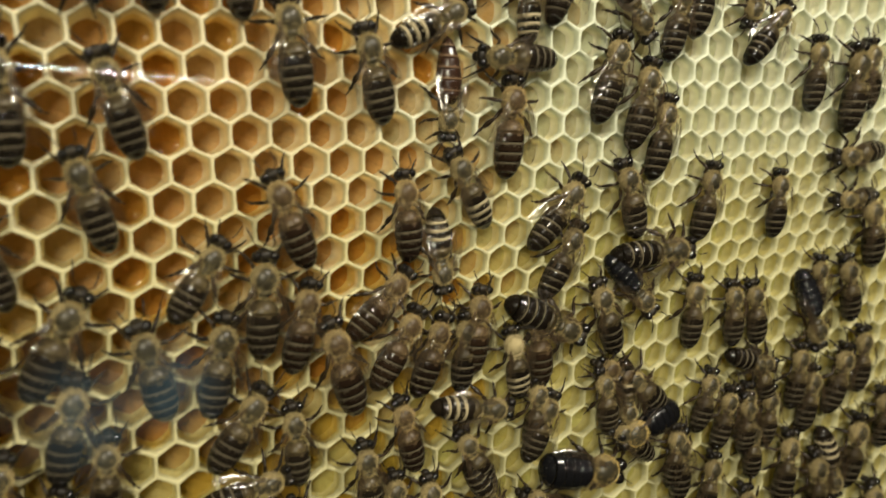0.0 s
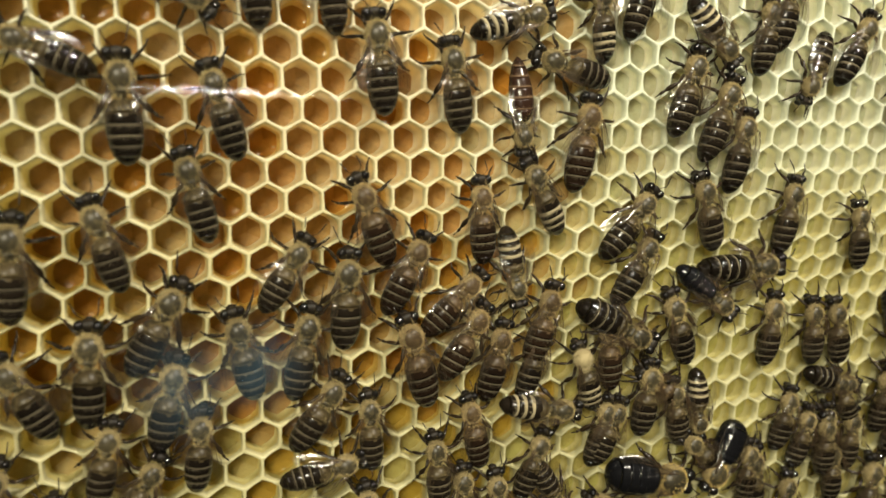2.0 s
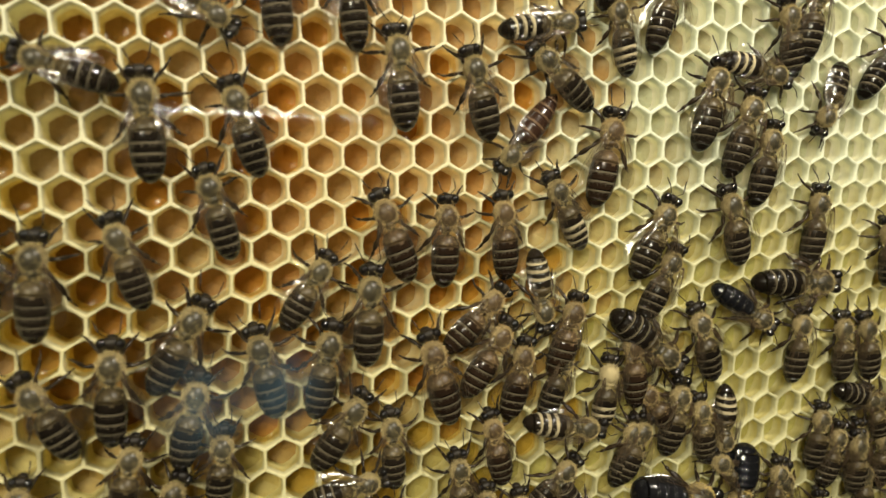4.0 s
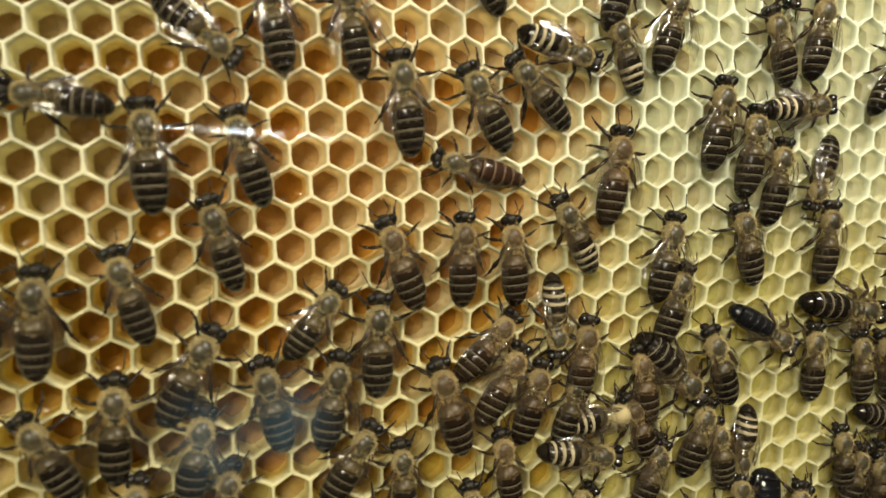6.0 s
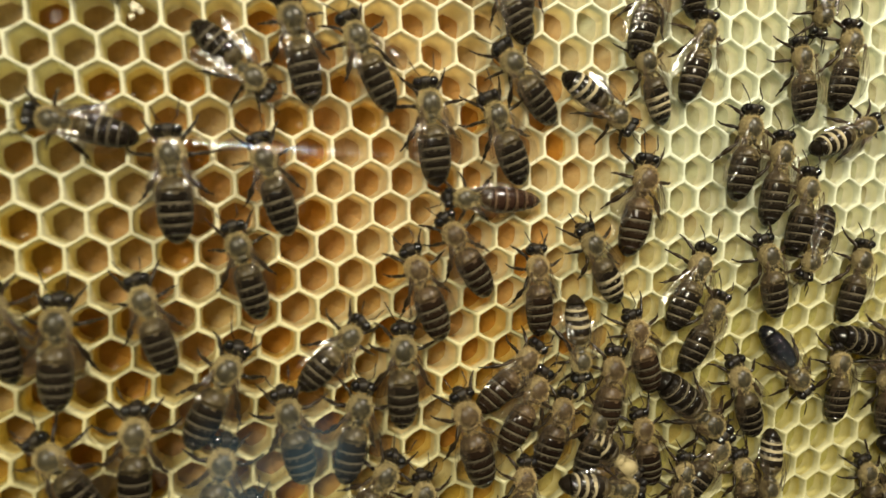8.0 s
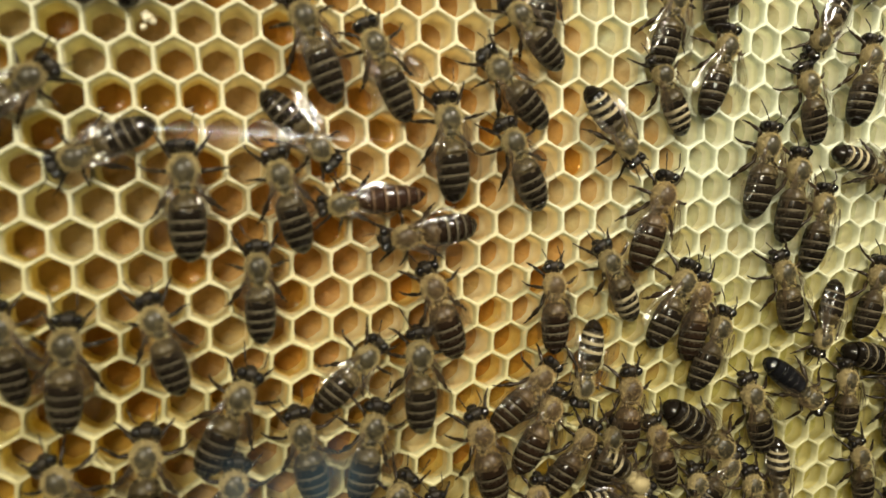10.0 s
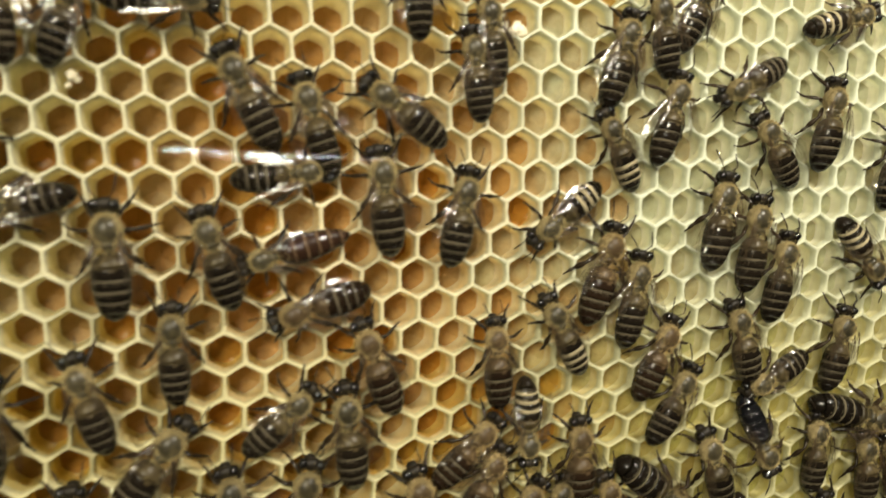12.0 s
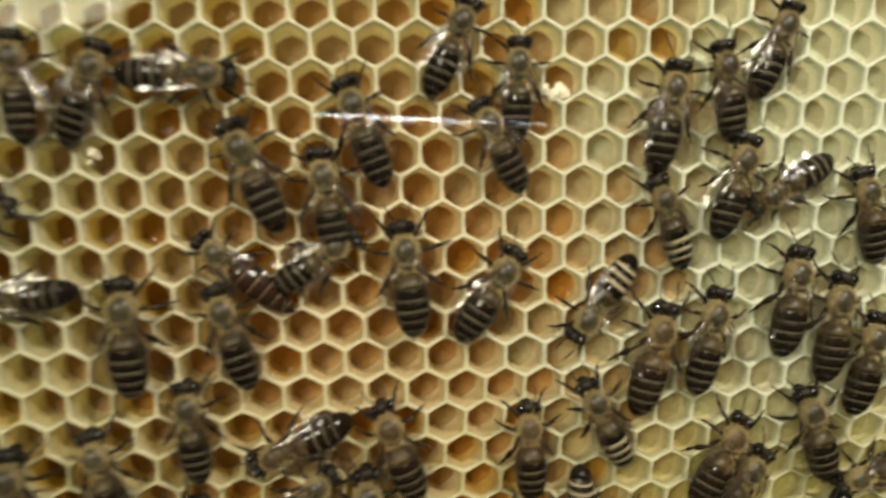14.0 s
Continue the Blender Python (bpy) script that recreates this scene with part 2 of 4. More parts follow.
# ring by ring: share of the way out, depth in mm, how rounded the hexagon is
RINGS = ((1.0, -0.14, 0.0), (0.958, -0.16, 0.08), (0.916, -0.03, 0.20), (0.886, 0.35, 0.31), (0.866, 1.0, 0.37), (0.836, 2.6, 0.42), (0.775, 5.0, 0.50))


def cell_mesh(u, v):
    c = centre(u, v)
    near = [centre(u + du, v + dv) for du, dv in AROUND]
    corners = [(c + near[i] + near[(i + 1) % 6]) / 3 for i in range(6)]
    loop = []
    for i in range(6):
        loop += [(corners[i], True), ((corners[i] + corners[(i + 1) % 6]) / 2, False)]
    mean = sum(((p - c).length for p, k in loop), 0.0) / 12
    verts = []
    sag = noise.noise((u * 0.37, v * 0.61, 2.0)) * 0.5
    drawn = 1 - 0.42 * max(0.0, min(1.0, (c.x - 32) / 18), min(1.0, (-34 - c.y) / 18))  # fresh cells are less drawn out
    for out, depth, rounding in RINGS:
        if depth > 1:
            depth *= drawn
            out += 0.16 * (1 - drawn) * (depth > 1.3)
        for p, at_corner in loop:
            share = out
            way = p - c
            radius = way.length * (1 - rounding) + mean * rounding
            if 0 < depth < 0.5 or 0.91 < share < 1:
                uneven = noise.noise((p.x * 0.45, p.y * 0.45, 8.0)) * (0.45 + 0.55 * min(1.0, max(0.0, (c.x - 40) / 30)))
                share = 1 - (1 - share) * (1 + 0.9 * uneven)
            q = c + way.normalized() * radius * share
            j = noise.noise_vector((p.x * 0.9, p.y * 0.9, depth * 0.3)) * (0.10 if share < 1 else 0.07)
            lift = -0.10 if at_corner and depth < 0.2 else 0.0
            swell = 0.5 * noise.noise((p.x * 0.06, p.y * 0.06, 5.0))
            verts.append(((q.x + j.x) * MM, (depth + lift + j.z * 1.2 + swell) * MM, (q.y + j.y - 0.07 * max(depth, 0)) * MM))
    for i, sink in enumerate((0.0, 0.19, 0.38, 0.19) * 3):  # three rhombic facets meet in the middle
        x, y, z = verts[len(verts) - 12 + i]
        verts[len(verts) - 12 + i] = (x, y + sink * drawn * MM, z)
    verts.append((c.x * MM, (5.8 * drawn + sag) * MM, (c.y - 0.5 * drawn) * MM))
    faces, slots = [], []
    for r in range(len(RINGS) - 1):
        for i in range(12):
            k = (i + 1) % 12
            faces.append((r * 12 + i, r * 12 + k, r * 12 + 12 + k, r * 12 + 12 + i))
            slots.append(0 if r < 4 else 1)
    last = (len(RINGS) - 1) * 12
    for i in range(12):
        faces.append((last + i, last + (i + 1) % 12, last + 12))
        slots.append(2)
    return verts, faces, slots


def mesh_of(name, verts, faces, slots, mats):
    me = bpy.data.meshes.new(name)
    me.from_pydata(verts, [], faces)
    for m in mats:
        me.materials.append(m)
    me.polygons.foreach_set("material_index", slots)
    me.polygons.foreach_set("use_smooth", [k != 2 for k in slots])
    me.update()
    return me


def pool(u, v, rest):
    """Adds the dished surface of the nectar in one cell to a mesh's lists."""
    c = centre(u, v)
    near = [centre(u + du, v + dv) for du, dv in AROUND]
    corners = [(c + near[i] + near[(i + 1) % 6]) / 3 for i in range(6)]
    loop = []
    for i in range(6):
        loop += [corners[i], (corners[i] + corners[(i + 1) % 6]) / 2]
    level = 2.6 - 1.4 * noise.noise((u * 0.7, v * 0.9, 4.0))
    base = len(rest[0])
    for share, sink in ((0.86, -0.5), (0.83, -0.2), (0.76, 0.0), (0.3, 0.05)):
        for p in loop:
            way = p - c
            q = c + way.normalized() * (way.length * 0.7 + 2.3 * 0.3) * share
            rest[0].append((q.x * MM, (level + sink) * MM, (q.y - 0.07 * level) * MM))
    rest[0].append((c.x * MM, (level + 0.05) * MM, (c.y - 0.07 * level) * MM))
    for k in range(3):
        for i in range(12):
            j = (i + 1) % 12
            rest[1].append((base + k * 12 + i, base + k * 12 + j, base + k * 12 + 12 + j, base + k * 12 + 12 + i))
    for i in range(12):
        rest[1].append((base + 36 + i, base + 36 + (i + 1) % 12, base + 48))


def build_nectar(comb):
    rnd = random.Random(11)
    rest = ([], [])
    for v in range(-13, 24):
        for u in range(-26, 60):
            c = centre(u, v)
            if (u + v) % 2 == 0 and rnd.random() < (0.45 if c.y < -18 or c.x < 12 and c.y > 6 else 0.1) and c.x < 62:
                pool(u, v, rest)
    ob = tagged(new("nectar", mesh_of("nectar", *rest, [0] * len(rest[1]), (NECTAR,))), "clear shining nectar standing in cells", kind="stuff")
    ob.parent = comb


def build_scrap(comb, x, z, across, seed):
    """A crumpled flake of wax left on the rims of a cell."""
    rnd = random.Random(seed)
    bm = bmesh.new()
    for _ in range(6):
        at = Vector((x + rnd.gauss(0, across * 0.22), rnd.uniform(-0.1, 0.5), z + rnd.gauss(0, across * 0.15)))
        ball(bm, at, (across * rnd.uniform(0.25, 0.6), rnd.uniform(0.4, 0.8), across * rnd.uniform(0.2, 0.4)), (0, rnd.uniform(-60, 60), 0), 12, 8)
    for w in bm.verts:
        w.co += noise.noise_vector(w.co / MM * 1.4) * 0.3 * MM
    part("wax_flake", bm, WAX_SCRAP, comb, "crumpled pale wax flake")


def build_comb():
    comb = tagged(new("honeycomb"), "upright wax honeycomb, old brown cells fading into fresh pale ones", "honeycomb", kind="structure")
    rest = ([], [], [])
    count = 0
    for v in range(-13, 24):
        for u in range(-26, 86):
            if (u + v) % 2:
                continue
            data = cell_mesh(u, v)
            c = centre(u, v)
            if -8 < c.x < 84 and -24 < c.y < 31 and count < 300:
                count += 1
                ob = new("cell", mesh_of("cell", *data, (WAX_RIM, WAX_LINING, WAX_FLOOR)))
                ob.parent = comb
            else:
                base = len(rest[0])
                rest[0].extend(data[0])
                rest[1].extend(tuple(base + i for i in f) for f in data[1])
                rest[2].extend(data[2])
    ob = tagged(new("outer_cells", mesh_of("outer_cells", *rest, (WAX_RIM, WAX_LINING, WAX_FLOOR))), kind="stuff")
    ob.parent = comb
    return comb


honeycomb = build_comb()
build_nectar(honeycomb)


def build_back():
    """The plain board that closes the hive behind the comb."""
    mat, nt, bsdf, out = material("pine_board")
    grain = noise_tex(nt, 90.0)
    nt.links.new(ramp(nt, [(0.3, (0.42, 0.29, 0.14)), (0.7, (0.58, 0.43, 0.24))], grain), bsdf.inputs["Base Color"])
    bsdf.inputs["Roughness"].default_value = 0.6
    bump(nt, bsdf, grain, 0.3, 0.0005)
    bm = bmesh.new()
    bmesh.ops.create_cube(bm, size=1, matrix=pose(0.05, 0.028, -0.01) @ Matrix.Diagonal((0.36, 0.012, 0.26, 1)))
    bmesh.ops.bevel(bm, geom=bm.edges[:], offset=0.0015, segments=2, affect="EDGES")
    return tagged(part("wall_back", bm, mat, None, smooth=False), "plain pine board behind the comb", "wall", kind="structure")


def build_glass():
    """The flat window of the hive in front of the bees."""
    mat, nt, bsdf, out = material("window_glass")
    gloss = add(nt, "ShaderNodeBsdfGlossy", Roughness=0.01)
    clear = nt.nodes.new("ShaderNodeBsdfTransparent")
    mix = nt.nodes.new("ShaderNodeMixShader")
    mix.inputs[0].default_value = 0.007
    nt.links.new(clear.outputs[0], mix.inputs[1])
    nt.links.new(gloss.outputs[0], mix.inputs[2])
    # two bluish reflections low on the pane, painted as patches of diffuse haze
    blue_haze = add(nt, "ShaderNodeBsdfDiffuse", Color=(0.30, 0.60, 0.88, 1))
    blotch = ramp(nt, [(0.32, (0.008, 0.008, 0.008)), (0.66, (0.024, 0.024, 0.024))], noise_tex(nt, 240.0, 3.0))
    where = nt.nodes.new("ShaderNodeNewGeometry")
    masks = []
    for spot, reach in (((0.0105, -0.012, -0.0318), 0.0075), ((0.0018, -0.012, -0.0335), 0.0085)):
        way = nt.nodes.new("ShaderNodeVectorMath")
        way.operation = "DISTANCE"
        nt.links.new(where.outputs["Position"], way.inputs[0])
        way.inputs[1].default_value = spot
        near = nt.nodes.new("ShaderNodeMapRange")
        near.interpolation_type = "SMOOTHSTEP"
        nt.links.new(way.outputs["Value"], near.inputs[0])
        near.inputs[1].default_value, near.inputs[2].default_value = reach, 0.001
        masks.append(near.outputs[0])
    both = nt.nodes.new("ShaderNodeMath")
    both.operation = "MAXIMUM"
    nt.links.new(masks[0], both.inputs[0])
    nt.links.new(masks[1], both.inputs[1])
    share = nt.nodes.new("ShaderNodeMath")
    share.operation = "MULTIPLY"
    nt.links.new(both.outputs[0], share.inputs[0])
    nt.links.new(blotch, share.inputs[1])
    coat = nt.nodes.new("ShaderNodeMixShader")
    nt.links.new(share.outputs[0], coat.inputs[0])
    nt.links.new(mix.outputs[0], coat.inputs[1])
    nt.links.new(blue_haze.outputs[0], coat.inputs[2])
    nt.links.new(coat.outputs[0], out.inputs[0])
    bm = bmesh.new()
    bmesh.ops.create_cube(bm, size=1, matrix=pose(0.05, -0.012, -0.01) @ Matrix.Diagonal((0.36, 0.0015, 0.26, 1)))
    pane = part("window_1", bm, mat, None, smooth=False)
    pane.visible_shadow = False
    return tagged(pane, "clear glass pane of an observation hive", "window", kind="structure")


# ---- bees ----


def part(name, bm, mats, parent, label="", smooth=True):
    me = bpy.data.meshes.new(name)
    for f in bm.faces:
        f.smooth = smooth
    bm.to_mesh(me)
    bm.free()
    for m in mats if isinstance(mats, (list, tuple)) else [mats]:
        me.materials.append(m)
    ob = new(name, me)
    ob.parent = parent
    return tagged(ob, label) if label else ob


build_glass()
build_back()


def ball(bm, where, size, turn=(0, 0, 0), seg=14, rings=9, slot=0):
    m = pose(*[w * MM for w in where], *turn) @ Matrix.Diagonal((*[s * MM for s in size], 1))
    made = bmesh.ops.create_uvsphere(bm, u_segments=seg, v_segments=rings, radius=0.5, matrix=m)["verts"]
    for f in {f for v in made for f in v.link_faces}:
        f.material_index = slot
    return made


def tube(bm, points, radii, sides=6):
    """A limb through points (mm) with a radius at each."""
    rings = []
    pts = [Vector(p) for p in points]
    for i, p in enumerate(pts):
        way = (pts[min(i + 1, len(pts) - 1)] - pts[max(i - 1, 0)]).normalized()
        side = way.cross(Vector((0.31, 0.2, 1))).normalized()
        up = side.cross(way)
        rings.append([bm.verts.new((p + (side * math.cos(a) + up * math.sin(a)) * radii[i]) * MM) for a in [2 * math.pi * k / sides for k in range(sides)]])
    for a, b in zip(rings, rings[1:]):
        for k in range(sides):
            bm.faces.new((a[k], a[(k + 1) % sides], b[(k + 1) % sides], b[k]))
    bm.faces.new(rings[0][::-1])
    bm.faces.new(rings[-1])


def hairs(bm, where, size, count, length, seed, slot=0, tilt=0.5, low=-0.1, high=1.0):
    """Short stiff hairs on an ellipsoid, each a thin pointed blade."""
    rnd = random.Random(seed)
    for _ in range(count):
        d = Vector((rnd.gauss(0, 1), rnd.gauss(0, 1), rnd.gauss(0, 1))).normalized()
        if d.z < low:
            d.z = -d.z
        if d.z > high:
            d.z *= 0.5
            d.normalize()
        root = Vector((where[k] + d[k] * size[k] * 0.49 for k in range(3)))
        way = (d + Vector((rnd.uniform(-tilt, tilt), rnd.uniform(-tilt, tilt) - 0.25, rnd.uniform(-tilt, tilt)))).normalized()
        side = way.cross(Vector((rnd.uniform(-1, 1), rnd.uniform(-1, 1), rnd.uniform(-1, 1)))).normalized() * 0.024
        tip = root + way * length * rnd.uniform(0.6, 1.2)
        f = bm.faces.new([bm.verts.new(q * MM) for q in (root - side, root + side, tip)])
        f.material_index = slot


# the worker's abdomen: share of its length, share of its full width
OUTLINE = ((0.0, 0.34), (0.05, 0.66), (0.13, 0.87), (0.26, 0.98), (0.42, 1.0), (0.58, 0.98), (0.72, 0.90), (0.84, 0.75), (0.93, 0.54), (0.98, 0.32), (1.0, 0.10))
BLUNT = ((0.0, 0.40), (0.05, 0.70), (0.13, 0.88), (0.28, 0.98), (0.5, 1.0), (0.70, 0.97), (0.84, 0.86), (0.93, 0.64), (0.98, 0.40), (1.0, 0.12))
SLIM = ((0.0, 0.34), (0.05, 0.62), (0.12, 0.84), (0.24, 0.98), (0.38, 1.0), (0.55, 0.93), (0.70, 0.80), (0.84, 0.60), (0.94, 0.36), (1.0, 0.08))


def along(table, s):
    """The table's value at s, smoothly between its entries."""
    for (a, va), (b, vb) in zip(table, table[1:]):
        if s <= b:
            f = (s - a) / (b - a)
            return va + (vb - va) * (f * f * (3 - 2 * f) * 0.4 + f * 0.6)
    return table[-1][1]


class Belly:
    """Where the abdomen's skin lies: s along it from the waist, a round it, out away from it in mm."""

    def __init__(self, front, length, width, height, plates, outline, z0, droop):
        self.front, self.length, self.width, self.height = front, length, width, height
        self.plates, self.outline, self.z0, self.droop = plates, outline, z0, droop

    def at(self, s, a, out=0.0, lip=0.0):
        w = along(self.outline, max(0.0, min(1.0, s)))
        sag = self.z0 - self.droop * s * s
        return Vector((math.cos(a) * (self.width / 2 * w * (1 + lip) + out), self.front - self.length * s, sag + math.sin(a) * (self.height / 2 * w * (1 + lip) + out)))

    def edge(self, k):
        """Where plate k begins."""
        return (k / self.plates) ** 0.93


def belly_skin(bm, belly, edge=0.035, sides=20, per=6):
    """Overlapping plates, each with a lip over the next."""
    rings = []
    for p in range(belly.plates):
        s0, s1 = belly.edge(p), belly.edge(p + 1)
        for i in range(per):
            f = i / (per - 1)
            lip = edge * f if p < belly.plates - 1 else edge * (1 - f)
            rings.append((p, f, [bm.verts.new(belly.at(s0 + (s1 - s0) * (f * 1.02), 2 * math.pi * k / sides, 0, lip) * MM) for k in range(sides)]))
    for (p, f, a), (q, g, b) in zip(rings, rings[1:]):
        for k in range(sides):
            face = bm.faces.new((a[k], a[(k + 1) % sides], b[(k + 1) % sides], b[k]))
            ragged = 0.5 + 0.35 * math.sin(k * 1.9) + 0.2 * math.sin(k * 4.3)
            face.material_index = 1 if p == 0 or (p == 1 and f < ragged * 0.35) else 0
    bm.faces.new(rings[0][2][::-1])
    bm.faces.new(rings[-1][2])


def hair_band(belly, plate, width, seed, sides=28, count=70):
    """A felt of pale hairs lying across the front of one plate."""
    bm = bmesh.new()
    rnd = random.Random(seed)
    s0 = belly.edge(plate) + 0.008
    wide = width / belly.length
    rows = []
    for j in range(4):
        f = j / 3
        row = []
        for k in range(sides + 1):
            a = -0.35 + (math.pi + 0.7) * k / sides
            thin = 0.55 + 0.45 * abs(math.cos(a)) if j == 3 else 1.0
            fray = noise.noise((k * 0.6, plate * 3.1, seed * 1.7)) * 0.012 * (f > 0.5)
            row.append(bm.verts.new(belly.at(s0 + wide * f * thin + fray, a, 0.05 * math.sin(math.pi * f) - 0.02 * (j == 3), 0.008) * MM))
        rows.append(row)
    for u, v in zip(rows, rows[1:]):
        for k in range(sides):
            bm.faces.new((u[k], v[k], v[k + 1], u[k + 1]))
    for _ in range(count):
        a = rnd.uniform(-0.3, math.pi + 0.3)
        s = s0 + wide * rnd.uniform(0.1, 0.9)
        root, tip = belly.at(s, a, 0.03), belly.at(s + rnd.uniform(0.3, 0.65) / belly.length, a + rnd.uniform(-0.12, 0.12), 0.06 + rnd.uniform(0, 0.10))
        side = Vector((math.sin(a), 0, -math.cos(a))) * 0.024
        bm.faces.new([bm.verts.new(q * MM) for q in (root - side, root + side, tip)])
    return bm


def wing(bm, root, angle, length, width, z, side, seed, droop=0.5):
    """A thin veined blade from its root, swept back by an angle from the tail's line."""
    rnd = random.Random(seed)
    n, cross = 14, 6
    a = math.radians(angle) * side
    back, out = Vector((math.sin(a), -math.cos(a), 0)), Vector((math.cos(a) * side, math.sin(a) * side, 0))
    pr = Vector(root)
    rows = []
    for i in range(n + 1):
        s = i / n
        w = width * max(0.03, math.sin(math.pi * min(1, s * 0.97 + 0.02)) ** 0.62) * (0.30 + 0.70 * s**0.8)
        lift = 0.16 * math.sin(s * 6 + seed)
        row = []
        for k in range(cross):
            c = k / (cross - 1)
            fold = 0.10 * math.sin(c * 9 + s * 3 + seed) + rnd.uniform(-0.12, 0.12)
            p = pr + back * length * s + out * w * (c - 0.45)
            row.append(p + Vector((0, 0, z + lift - droop * s * s - 0.5 * c * c * s + fold)))
        rows.append(row)
    grid = [[bm.verts.new(p * MM) for p in row] for row in rows]
    for a_row, b_row in zip(grid, grid[1:]):
        for k in range(cross - 1):
            bm.faces.new((a_row[k], b_row[k], b_row[k + 1], a_row[k + 1]))
    first = len(bm.faces)
    for k, reach in ((5, n), (4, n - 2), (3, n - 4), (1, n - 3)):
        tube(bm, [row[k] + Vector((0, 0, 0.02)) for row in rows[: reach + 1]], [0.045 - 0.028 * i / n for i in range(reach + 1)], 3)
    for i, k in ((5, 3), (8, 3), (10, 2), (7, 1)):
        tube(bm, [rows[i][k] + Vector((0, 0, 0.02)), rows[i + 1][k + 1] + Vector((0, 0, 0.02))], [0.018, 0.018], 3)
    bm.faces.ensure_lookup_table()
    for f in bm.faces[first:]:
        f.material_index = 1


def leg(bm, side, root, reach, spread, seed, size=1.0, hind=False):
    """Thigh, shin and a thin jointed foot of five links."""
    rnd = random.Random(seed)
    x0, y0, z0 = root
    hip = Vector((side * x0, y0, z0))
    knee = Vector((side * spread * rnd.uniform(0.52, 0.66), y0 + reach * rnd.uniform(0.30, 0.45), 2.1 + rnd.uniform(-0.3, 0.5)))
    ankle = Vector((side * spread * rnd.uniform(0.88, 1.02), y0 + reach * rnd.uniform(0.72, 0.92), 0.9))
    bend = rnd.uniform(-0.5, 0.9)
    heel = ankle + Vector((side * 0.45, reach * 0.16 + 0.25 * bend, -0.4))
    toe = heel + Vector((side * rnd.uniform(0.2, 0.7), reach * 0.14 + 0.5 * bend, -0.35))
    shin_end = 0.30 if hind else 0.20
    points, radii = [], []

    def limb(a, b, r):
        for i, w in enumerate(r):
            points.append(a.lerp(b, (i + 0.02) / (len(r) - 0.96)))
            radii.append(w * 1.22 * size)

    limb(hip, knee, (0.16, 0.24, 0.22, 0.15))
    limb(knee, ankle, (0.13, 0.19, shin_end, shin_end * 0.85, 0.11))
    limb(ankle, heel, (0.12, 0.20 if hind else 0.14, 0.10))
    limb(heel, toe, (0.07, 0.085, 0.06, 0.08, 0.05))
    tube(bm, points, radii, 7)
    for _ in range(26):
        i = rnd.randrange(len(points) - 5)
        p = points[i].lerp(points[i + 1], rnd.random())
        way = Vector((side * rnd.uniform(0, 1), rnd.uniform(-1, 1), rnd.uniform(-0.2, 1))).normalized()
        cut = way.cross(Vector((0.3, 0.1, 1))).normalized() * 0.018
        bm.faces.new([bm.verts.new(q * MM) for q in (p - cut, p + cut, p + way * rnd.uniform(0.25, 0.45) * size)]).material_index = 1


